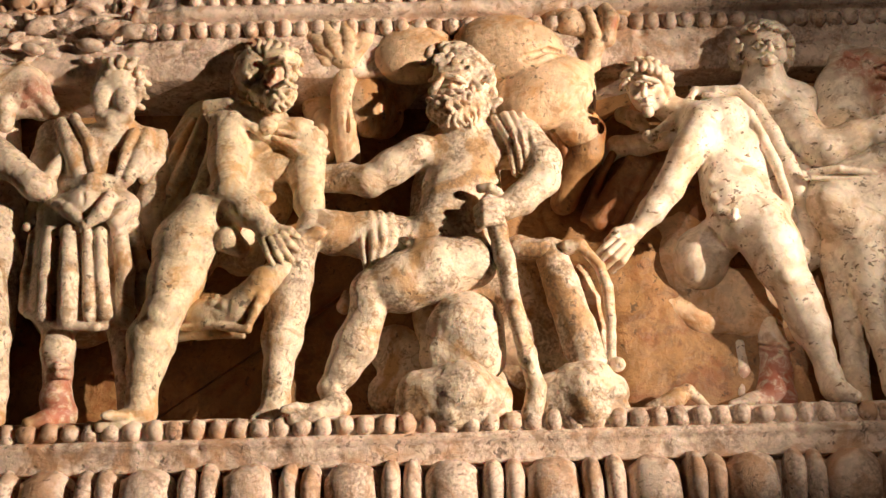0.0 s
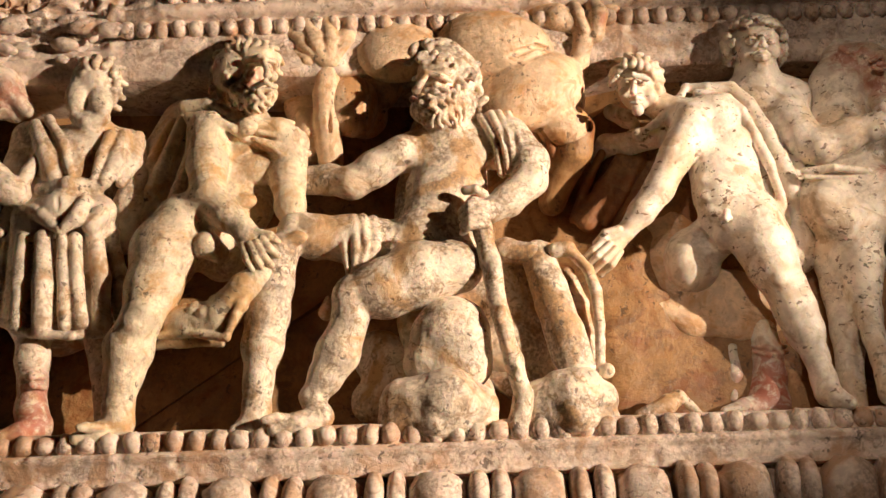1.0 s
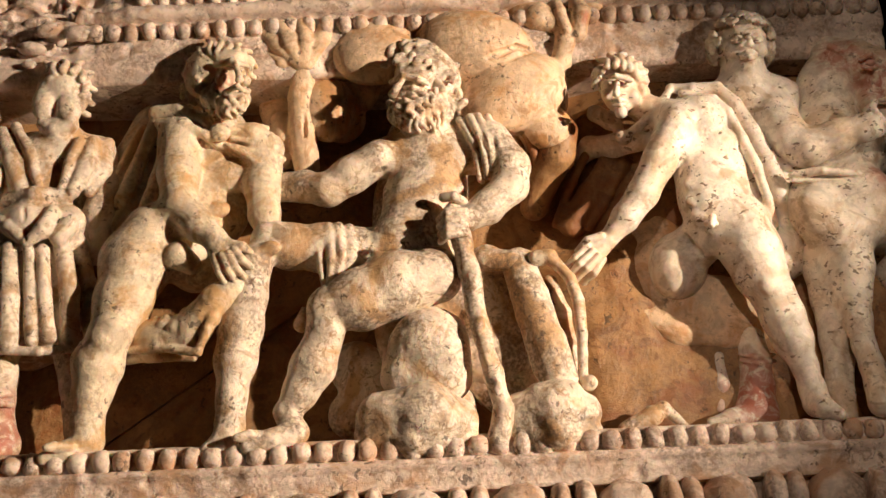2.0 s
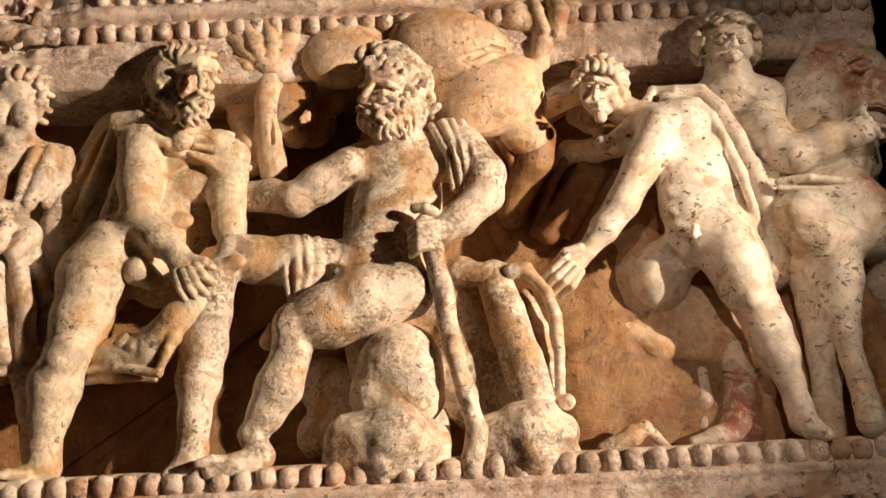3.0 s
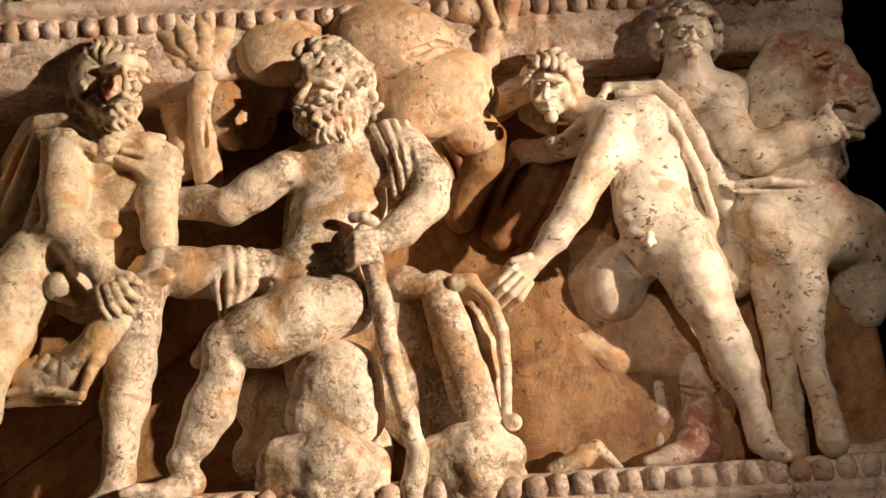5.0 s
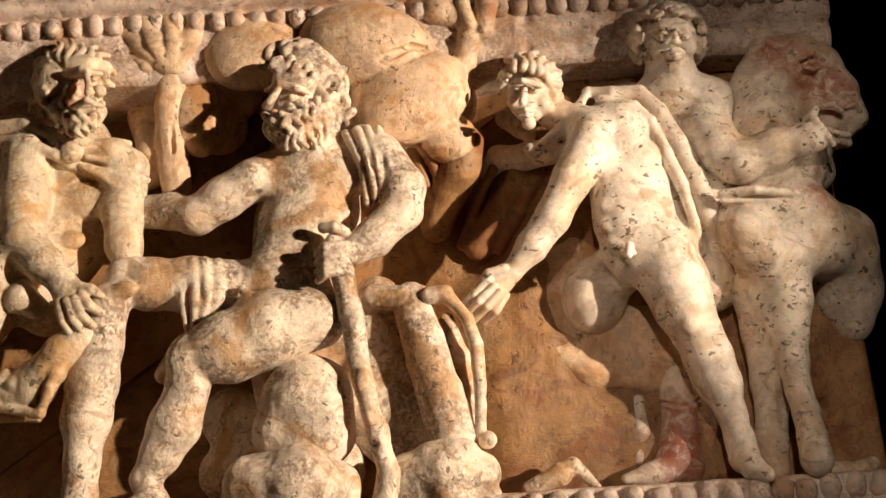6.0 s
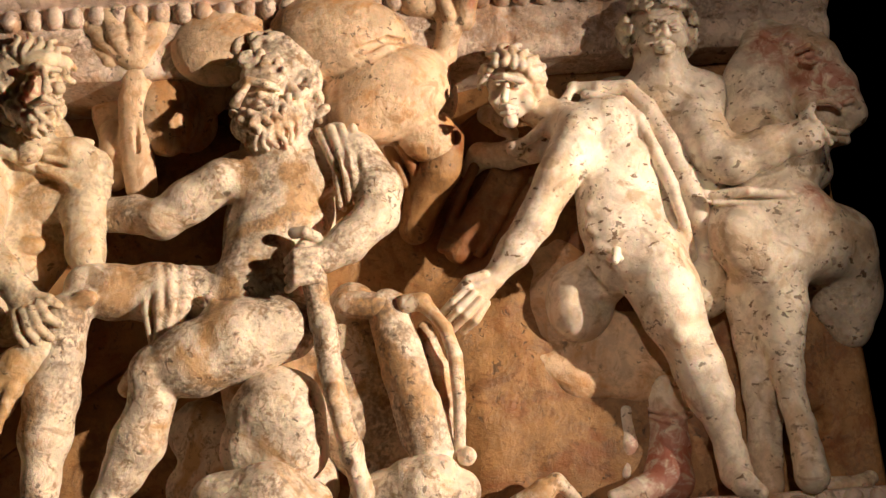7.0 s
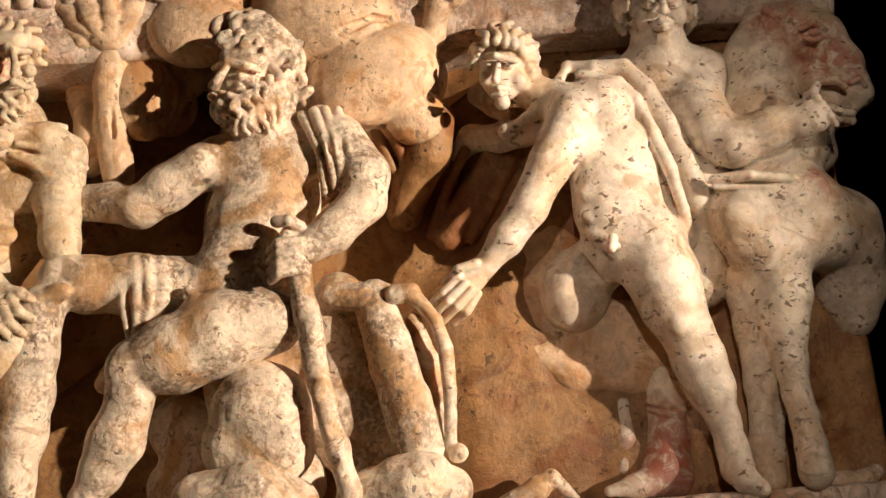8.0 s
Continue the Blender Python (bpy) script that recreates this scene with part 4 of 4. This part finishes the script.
def tail_fin():
    """Leafy tail fin with a grooved fan and a round disc beside it."""
    fin = tagged(new("relief_tail_fin"), "carved leaf-shaped tail fin with a round disc", "relief ornament", FIGURES)
    s = Carving(wear=0.7)
    s.limb(3, (-70, 22, 333, 10.3), (-75, 26, 355, 23.5), flat=.45)
    for p, q, r in (((-72, 30, 334, 6.0), (-90, 36, 353, 7.9), (-103, 36, 370, 7.0)), ((-70, 32, 335, 6.0), (-79, 40, 352, 7.4), (-86, 40, 367, 6.5)), ((-67, 32, 335, 6.0), (-65, 40, 351, 7.4), (-68, 40, 367, 6.5)), ((-65, 31, 334, 6.0), (-53, 37, 353, 8.4), (-47, 36, 369, 7.0))):
        s.limb(1.6, p, q, r, flat=.7)
    for p, q, r in (((-72, 42, 331, 0.9), (-83, 50, 348, 1.4), (-93, 48, 363, 1.6)), ((-66, 44, 329, 0.9), (-71, 52, 346, 1.4), (-75, 50, 361, 1.6)), ((-63, 43, 330, 0.9), (-57, 50, 346, 1.4), (-56, 48, 361, 1.6))):
        s.limb(1, p, q, r, cut=True)
    s.limb(2, (-118, 26, 354, 5.6), (-103, 28, 352, 5.6), (-87, 28, 337, 5.6), (-77, 24, 333, 4.7))
    s.limb(2, (-117, 18, 344, 7.6), (-102, 20, 340, 7.5), (-108, 12, 330, 6.6))
    s.done("fan", STONE_BEAST, parent=fin)
    s = Carving(wear=0.7)
    s.limb(3, (-69, 22, 334, 9.8), (-72, 16, 310, 11.2), (-71, 14, 279, 11.5), (-68, 8, 246, 11.0))
    s.limb(1.2, (-68, 34, 315, 1.8), (-68, 24, 279, 1.8), (-67, 14, 249, 1.8), cut=True)
    s.limb(6, (-94, -16, 369, 22.2), (-90, -20, 320, 21.9), (-85, -22, 278, 17.2), flat=.6)
    s.limb(4, (-90, 2, 292, 11.3), (-87, 4, 275, 11.6), (-90, 0, 259, 10.2))
    s.done("stem", STONE_BEAST, parent=fin)
    s = Carving(wear=0.7)
    s.ball(2, (-49, 12, 300, 29.0), (.8, .5, 1.1))
    s.done("disc", STONE_BEAST, parent=fin)


def cloak_flap():
    """Hanging end of the cloak behind the leaning man."""
    s = Carving(wear=0.7)
    s.ball(6, (230, -14, 147, 54.0), (.7, .33, 1.1), 14)
    s.ball(5, (265, -6, 110, 35.2), (1.2, .33, .85))
    s.limb(5, (202, -10, 107, 11.7), (231, -6, 92, 13.9), (266, -4, 90, 16.2), (294, -4, 92, 13.9), flat=.7)
    s.limb(2, (196, 0, 179, 2.0), (193, 4, 129, 2.3), (202, 2, 101, 1.9), cut=True)
    for i in range(6):
        s.limb(1.5, (236 + 8 * i, 11, 116, 1.6), (239 + 8 * i, 10, 90, 2.0), cut=True)
    return s.done("relief_cloak", STONE_BEAST, "honey-stained carved cloak hanging behind the leaning youth", "relief ornament")


def hanging_cloth():
    """Brown-stained cloth in slack folds, deep between the seated man and the leaning one, coloured darker as if
    shaded.
    """
    s = Carving(wear=0.7)
    s.limb(4, (147, 14, 268, 15.7), (144, 6, 249, 15.7), (132, -8, 233, 14.0), (124, -18, 213, 12.1))
    for p, q, r in (((85, 22, 283, 4.6), (109, 14, 265, 4.6), (118, 2, 240, 4.2)), ((96, 28, 284, 4.1), (121, 20, 261, 4.6), (128, 2, 239, 4.2)), ((78, 14, 280, 4.2), (100, 4, 250, 4.6), (107, -10, 225, 4.2)), ((65, 18, 296, 3.7), (79, 16, 284, 4.2), (96, 4, 266, 3.7))):
        s.limb(2, p, q, r)
    s.limb(4, (196, -4, 244, 13.9), (176, -16, 219, 14.8), (156, -22, 197, 12.3), flat=.6)
    for p, q, r in (((172, -2, 256, 4.1), (158, -14, 233, 3.7), (142, -24, 198, 3.3)), ((186, 0, 248, 4.1), (172, -12, 223, 3.7), (153, -20, 192, 3.3)), ((201, 4, 241, 4.1), (188, -8, 216, 3.7), (170, -16, 190, 3.3))):
        s.limb(3.5, p, q, r)
    # the ground's dark brown also puts the gap's shade into the colour
    return s.done("relief_hanging_cloth", STONE_WALL, "brown stained alabaster folds behind the leaning youth, darkened for the recess's shade", "relief ornament")


def leaning_man():
    """Beardless man with a cloak leaning far over, one arm reaching down, one thigh broken off."""
    s = Carving(wear=0.4)
    # head bent down and aside, short locks
    s.ball(2, (201, 38, 300, 21.5), (1.0, .85, 1.0))
    s.ball(3, (194, 46, 283, 14.1), (.95, .75, 1.25), 14)
    s.limb(1.2, (182, 58, 292, 1.9), (190, 65, 289, 2.3), (203, 62, 286, 1.9))
    for e in ((185, 67, 283, 2.3), (198, 68, 280, 2.7)):
        s.ball(1.2, e, (1.3, .8, .7), cut=True)
    s.ball(.5, (186, 58, 287, 1.9), (1.2, .9, .7))
    s.ball(.5, (199, 58, 284, 2.3), (1.2, .9, .7))
    s.limb(1.5, (192, 59, 287, 1.9), (189, 63, 273, 3.0))
    s.limb(.6, (185, 62, 267, 1.5), (190, 66, 266, 1.9), (197, 61, 267, 1.5))
    s.limb(.6, (186, 62, 263, 1.5), (191, 64, 262, 1.9), (195, 61, 264, 1.5))
    s.limb(.4, (185, 66, 263, 0.8), (195, 66, 263, 0.8), cut=True)
    s.ball(1.5, (193, 54, 261, 5.4))
    s.ball(2, (205, 50, 277, 6.6))
    s.ball(2, (184, 50, 280, 4.7))
    for i, (p, q) in enumerate((((179, 48, 302), (176, 40, 293)), ((182, 54, 303), (176, 42, 304)), ((187, 58, 303), (183, 46, 317)), ((192, 60, 302), (192, 48, 319)), ((197, 60, 300), (200, 48, 320)), ((202, 60, 299), (208, 48, 317)), ((207, 58, 298), (215, 46, 313)), ((210, 55, 294), (221, 42, 307)), ((212, 52, 291), (222, 40, 297)), ((213, 48, 287), (221, 38, 288)), ((196, 54, 310), (206, 40, 325)), ((188, 50, 313), (196, 40, 326)))):
        s.lock(p, q, 3.0, 1.5, .9, i, 2.0)
    s.ball(1, (215, 46, 286, 3.9), (.7, .8, 1.2))
    s.limb(4, (212, 34, 279, 11.9), (227, 36, 267, 14.2))
    # broken thigh with its flat break
    s.limb(4, (255, 20, 162, 19.3), (244, 8, 155, 20.3))
    s.ball(2, (235, 2, 145, 26.6), (.9, .8, 1.1), -14)
    s.ball(.8, (229, 29, 137, 27.1), (.86, .28, 1.0), -14, cut=True)
    # trunk, bent forward
    s.limb(10, (280, 0, 282, 33.3), (287, -4, 230, 31.9), (293, -4, 182, 28.1), flat=.6)
    s.limb(8, (237, 42, 260, 15.6), (258, 44, 257, 18.7), (275, 34, 254, 18.9))
    s.limb(8, (254, 36, 250, 22.7), (263, 36, 216, 27.1), (264, 34, 190, 27.6), (271, 34, 165, 25.0), flat=.75)
    s.ball(1.8, (246, 50, 230, 14.5), (.9, .5, 1.0), -20)
    s.ball(1.8, (270, 48, 231, 17.6), (.9, .5, 1.0), -20)
    s.limb(1.2, (237, 61, 212, 1.1), (255, 64, 205, 1.1), (277, 58, 211, 1.1), cut=True)
    for p in ((248, 48, 197, 10.6), (266, 49, 196, 11.3), (246, 46, 184, 9.8), (265, 47, 182, 10.5)):
        s.ball(1.8, p, (1.0, .35, .7))
    s.limb(1.2, (252, 63, 206, 0.9), (254, 62, 186, 0.9), (251, 60, 168, 0.9), cut=True)
    s.ball(2, (258, 42, 172, 16.6), (1.1, .42, .6))
    s.limb(1.5, (275, 62, 169, 1.1), (256, 62, 152, 1.1), cut=True)
    s.limb(1.5, (232, 56, 170, 1.1), (246, 58, 154, 1.1), cut=True)
    s.limb(1, (254, 54, 164, 3.3), (252, 56, 157, 2.9))
    s.ball(.8, (249, 53, 160, 2.6))
    s.ball(.8, (256, 53, 159, 2.6))
    # reaching arm
    s.limb(5, (239, 50, 251, 16.9), (220, 50, 218, 13.7), (204, 48, 191, 12.4))
    s.limb(4, (204, 48, 191, 12.4), (188, 44, 171, 10.9), (174, 40, 156, 7.5))
    s.ball(2, (231, 56, 238, 11.4), (.8, .5, 1.4), -30)
    s.limb(1.2, (243, 62, 223, 1.1), (227, 58, 203, 1.1), cut=True)
    s.limb(2.5, (173, 40, 155, 7.8), (161, 38, 146, 10.1), flat=.75)
    for p, q, r in (((156, 44, 148, 3.0), (145, 44, 139, 2.9), (136, 36, 132, 2.6)), ((159, 46, 143, 2.9), (148, 46, 133, 2.9), (139, 38, 126, 2.6)), ((163, 46, 139, 2.9), (153, 46, 129, 2.9), (144, 38, 122, 2.6)), ((167, 44, 137, 2.9), (159, 44, 126, 2.9), (151, 36, 121, 2.6))):
        s.limb(.6, p, q, r)
    s.limb(1, (167, 46, 156, 3.3), (156, 46, 153, 3.0), (148, 40, 147, 2.2))
    # cloak: roll over the shoulders, long fold behind, pin and dark folds below the head
    s.limb(1.5, (241, 40, 291, 3.2), (226, 44, 269, 3.9), (209, 42, 254, 3.9), (200, 38, 250, 3.1))
    s.limb(1.5, (240, 38, 291, 4.0), (257, 44, 286, 5.5), (276, 46, 284, 5.9), (289, 46, 269, 6.2), (300, 44, 244, 7.0), (310, 40, 220, 7.7), (316, 36, 194, 7.7), (318, 30, 165, 5.7), (317, 22, 140, 3.4))
    s.limb(1.5, (247, 46, 281, 3.5), (270, 52, 271, 4.3), (280, 52, 258, 4.6), (289, 50, 234, 5.0), (298, 46, 210, 4.6), (304, 42, 184, 3.8), (309, 34, 163, 3.0))
    s.limb(1, (254, 58, 275, 1.2), (273, 60, 271, 1.3), (284, 60, 253, 1.3), (294, 58, 225, 1.3), cut=True)
    s.ball(1.5, (197, 34, 249, 7.1), (1, .7, 1))
    s.limb(4, (213, 22, 253, 10.4), (194, 10, 254, 9.7), (175, -4, 261, 9.1), (166, -12, 254, 7.5))
    s.limb(4, (181, 4, 289, 7.4), (192, 12, 277, 7.3), (197, 16, 269, 4.8))
    # bearing leg
    s.limb(7, (280, 36, 166, 22.7), (286, 36, 142, 22.5), (290, 36, 122, 19.3), (296, 36, 105, 15.9))
    s.limb(5, (296, 36, 105, 15.9), (302, 34, 88, 16.2), (308, 30, 70, 14.7), (314, 28, 49, 9.5), (317, 27, 31, 9.4), (318, 28, 20, 10.8))
    s.ball(1.5, (290, 50, 109, 8.7), (.9, .6, 1.1), -20)
    s.limb(1.5, (272, 60, 117, 1.1), (281, 58, 99, 1.1), cut=True)
    s.limb(5, (305, 46, 107, 4.0), (310, 42, 82, 3.6), (316, 34, 50, 2.9))
    s.limb(3, (317, 32, 18, 10.0), (317, 46, 11, 7.7), (324, 52, 5, 5.5))
    # booted leg behind
    s.limb(3, (285, -3, 81, 12.3), (286, -3, 62, 13.0), (285, -4, 43, 13.6), (281, -2, 26, 15.8))
    for p, q, r in (((273, 6, 67, 1.9), (285, 11, 62, 2.2), (300, 4, 66, 1.9)), ((273, 6, 62, 1.9), (285, 11, 57, 2.2), (300, 4, 61, 1.9))):
        s.limb(.8, p, q, r)
    s.limb(3, (287, 4, 55, 6.0), (287, 4, 31, 6.7))
    s.limb(4, (283, 0, 20, 14.9), (257, 14, 14, 7.3), (240, 16, 12, 3.6), flat=.9)
    s.limb(4, (258, -6, 68, 7.7), (258, -6, 45, 6.8), (254, -6, 26, 6.0))
    return s.done("leaning_statue", STONE_PITTED, "carved alabaster youth in a cloak leaning over, thigh broken, red boot", "statue", FIGURES)


def groom():
    """Curly-haired man behind, holding the horse by its mouth."""
    s = Carving(wear=0.5)
    s.head((305, 42, 325, 28.9), yaw=-4, pitch=-14, lean=2, hair=64, seed=21, full=1.05)
    s.limb(5, (305, 34, 305, 19.2), (304, 30, 287, 23.3))
    s.limb(8, (288, 26, 284, 18), (328, 28, 281, 21.4), (345, 24, 286, 13), flat=.9)
    s.limb(10, (318, 22, 259, 26.5), (319, 16, 206, 26), (315, 14, 147, 23.3), flat=.8)
    s.limb(6, (324, 36, 261, 18.9), (330, 44, 234, 16.5), (341, 50, 224, 15.4))
    s.limb(5, (341, 50, 224, 15.4), (363, 58, 229, 13.4), (383, 64, 234, 10.3))
    s.limb(3, (381, 66, 230, 11.5), (389, 70, 231, 10.7), flat=.8)
    s.fingers((388, 72, 238, 0.4), (397, 72, 230, 0.4), (-6, 0, 12), 3.0)
    s.limb(1, (382, 72, 235, 3.8), (388, 74, 245, 3.4), (392, 72, 251, 2.7))
    return s.done("groom_statue", STONE_PITTED, "carved alabaster curly-haired groom holding the horse's muzzle", "statue", FIGURES)


def horse():
    s = Carving(wear=0.5)
    # neck and head
    s.limb(8, (369, 28, 257, 24.7), (375, 32, 288, 24.9), (385, 34, 313, 21.1), flat=.85)
    s.ball(3, (397, 40, 294, 24.7), (1.0, .5, .95), -20)
    s.limb(5, (396, 46, 307, 17.5), (408, 50, 294, 17.4), (419, 50, 274, 14.9), (426, 50, 256, 10.9), (429, 50, 252, 8.5))
    s.limb(3, (402, 44, 267, 11.8), (414, 46, 252, 9.4), (423, 46, 246, 6.2))
    s.limb(1.5, (414, 56, 310, 3.9), (418, 62, 287, 3.5), (427, 60, 266, 3.1), (431, 58, 256, 3.1))
    s.ball(1, (397, 72, 288, 4.6), (1.3, .8, .8), cut=True)
    s.ball(.6, (400, 66, 291, 3.9), (1.2, .8, .8))
    s.limb(1, (392, 66, 295, 1.9), (398, 71, 296, 2.3), (406, 68, 292, 1.9))
    s.limb(1, (392, 66, 288, 1.5), (398, 69, 284, 1.5), (406, 66, 287, 1.5))
    s.ball(1, (421, 66, 251, 3.0), (1.2, 1, .8), cut=True)
    s.limb(.8, (419, 62, 256, 1.9), (424, 64, 257, 1.9), (428, 62, 253, 1.5))
    s.limb(.8, (401, 64, 247, 1.5), (409, 66, 242, 1.5), (420, 62, 241, 1.5), cut=True)
    s.limb(1, (402, 62, 258, 2.3), (408, 66, 257, 2.3), (414, 64, 252, 1.9))
    s.limb(1, (400, 62, 241, 2.3), (408, 64, 235, 2.6), (417, 60, 235, 2.3))
    s.limb(2, (370, 38, 321, 5.7), (377, 42, 327, 5.2), (386, 40, 331, 3.6))
    s.limb(1.5, (376, 52, 317, 3.2), (383, 58, 308, 2.7), (391, 58, 309, 2.4))
    s.limb(1.2, (381, 58, 300, 1.6), (384, 58, 283, 1.6), (378, 54, 266, 1.5), cut=True)
    s.limb(3, (404, 44, 237, 6.2), (424, 40, 238, 3.5))
    # breast, girth, belly
    s.limb(10, (362, 34, 235, 27.6), (384, 34, 229, 23.8), (401, 26, 223, 16.1), flat=.8)
    s.limb(12, (350, 34, 178, 30.7), (375, 36, 176, 33.2), (396, 30, 170, 28.2), flat=.8)
    s.ball(4, (343, 52, 167, 20.8), (1.0, .5, 1.1))
    s.ball(4, (378, 48, 164, 19.7), (1.0, .5, 1.1))
    s.limb(8, (415, 26, 170, 20.7), (420, 24, 159, 15.9), flat=.9)
    s.limb(1.2, (323, 52, 199, 3.4), (344, 62, 197, 3.3), (369, 62, 193, 3.4), (388, 56, 187, 3.4), (407, 44, 184, 3.5))
    s.limb(1, (323, 52, 194, 1.9), (368, 62, 187, 1.9), (396, 52, 181, 1.9))
    s.limb(2, (383, 58, 183, 5.3), (394, 56, 177, 4.6))
    # forelegs
    s.limb(10, (357, 38, 151, 24.2), (361, 36, 125, 16.6), (359, 34, 104, 12.8), (360, 32, 82, 10.5))
    s.limb(4, (360, 32, 82, 10.5), (360, 34, 61, 8.6), (362, 36, 45, 9.6))
    s.ball(2.5, (358, 38, 85, 8.9), (.9, .7, 1.1))
    s.limb(3, (361, 38, 43, 8.9), (360, 44, 28, 9.5), (359, 48, 13, 10.9))
    s.ball(1.5, (351, 64, 30, 5.7), (1, .8, .6), cut=True)
    s.limb(6, (347, 22, 137, 19.2), (346, 18, 108, 13), (344, 16, 72, 9.1), (341, 14, 33, 8.3), (339, 16, 12, 9))
    s.limb(4, (357, 14, 86, 6.1), (352, 12, 57, 6.9), (347, 14, 29, 6.1), (344, 18, 11, 6.8))
    # tail end of the body by the edge
    s.limb(14, (411, 14, 170, 28.2), (419, 2, 142, 23.6), (420, -4, 117, 16.3), flat=.75)
    s.limb(3, (384, 22, 50, 9.2), cut=True)
    s.limb(3, (380, 22, 8, 6.1), (398, 20, 7, 6.1), (408, 16, 12, 4.7))
    return s.done("horse_statue", STONE_HORSE, "carved alabaster horse with a girth and red stains on its head", "statue", FIGURES)


STONE_BEAST = alabaster("alabaster_honey", (0.73, 0.54, 0.37), (0.60, 0.31, 0.12), (0.28, 0.21, 0.16), 0.4, red=[(175, 54, 354, 9.4)], glow=0.3, relief=0.001)
for build in (beast, tail_fin, cloak_flap, hanging_cloth, leaning_man, groom, horse):
    build()


def rubble():
    """Crumbled end of the cornice."""
    s = Carving(1.5)
    rng = random.Random(5)
    s.limb(8, (-440, 16, 352, 18), (-300, 20, 356, 16), (-262, 14, 352, 8))
    s.limb(8, (-440, 14, 385, 22), (-310, 18, 388, 20), (-255, 12, 385, 12))
    s.limb(8, (-440, 10, 425, 26), (-300, 14, 425, 24), (-250, 8, 420, 14))
    for _ in range(170):
        s.ball(.8, (rng.uniform(-430, -255), rng.uniform(26, 44), rng.uniform(336, 440), rng.uniform(3, 10)), (1.5, .8, .7), rng.uniform(-40, 40), cut=rng.random() < .6)
    return s.done("cornice_rubble", STONE_EDGE, "crumbled broken stone at the end of the cornice", "stone")


rubble()


# ---- repeated pieces of the mouldings ----
def bead_mesh(name, rx, rd, rh, rough, seed, rings=7, segs=9):
    bm = bmesh.new()
    bmesh.ops.create_uvsphere(bm, u_segments=segs, v_segments=rings, radius=1.0)
    for v in bm.verts:
        e = 1 + rough * noise.noise(v.co * 1.7 + Vector((seed * 3.1, 0, 0))) + rough * 0.6 * noise.noise(v.co * 4 + Vector((seed, 5, 0)))
        c = v.co * e
        for i in range(3):
            c[i] = math.copysign(abs(c[i]) ** 0.78, c[i])
        v.co = (c.x * rx / 1000, c.y * rd / 1000, c.z * rh / 1000)
    me = bpy.data.meshes.new(name)
    bm.to_mesh(me)
    bm.free()
    me.materials.append(STONE_EDGE)
    me.polygons.foreach_set("use_smooth", np.ones(len(me.polygons), bool))
    return me


def row_of(name, meshes, parent, xs, d, h, jitter, turn=14):
    for x in xs:
        ob = new(name, random.choice(meshes))
        ob.parent = parent
        s = 1 + random.uniform(-jitter, jitter)
        ob.matrix_world = pose((x + random.uniform(-.8, .8)) / 1000, -(d + random.uniform(-1, 1)) / 1000, 1.3 + (h + random.uniform(-.6, .6)) / 1000,
                               random.uniform(-turn, turn), random.uniform(-turn, turn), random.uniform(-turn, turn)) @ Matrix.Diagonal((s, s, 2 - s, 1))


small = [bead_mesh("bead", 7.4, 8.4, 8.0, 0.22, i) for i in range(6)]
row_of("bead", small, base_ledge, [110 + 16.0 * i for i in range(-36, 21)], 44, -4.5, 0.1)
upper = [bead_mesh("bead", 7.0, 7.4, 7.8, 0.2, 10 + i) for i in range(6)]
row_of("bead", upper, cornice, [226 + 15.2 * i for i in range(-31, 14)], 39, 366, 0.1)
eggs = [bead_mesh("large_bead", 20.6, 21, 23, 0.13, 20 + i, 11, 16) for i in range(4)]
reels = [bead_mesh("reel", 8.2, 20, 23.5, 0.13, 30 + i, 9, 14) for i in range(4)]
egg_x = (14, 60, -47)[0]
row_of("large_bead", eggs, base_ledge, [egg_x + 75.0 * i for i in range(-6, 6)], 42, -56, 0.05, 4)
row_of("reel", reels, base_ledge, [egg_x + 75.0 * i + o for i in range(-6, 6) for o in (30, 45.5)], 42, -56, 0.05, 4)
flutes = [bead_mesh("flute", 6.4, 6, 21, 0.08, 40 + i, 9, 10) for i in range(3)]
row_of("flute", flutes, cornice, [-205 + 15.2 * i for i in range(0, 41)], 42, 411, 0.04, 2)
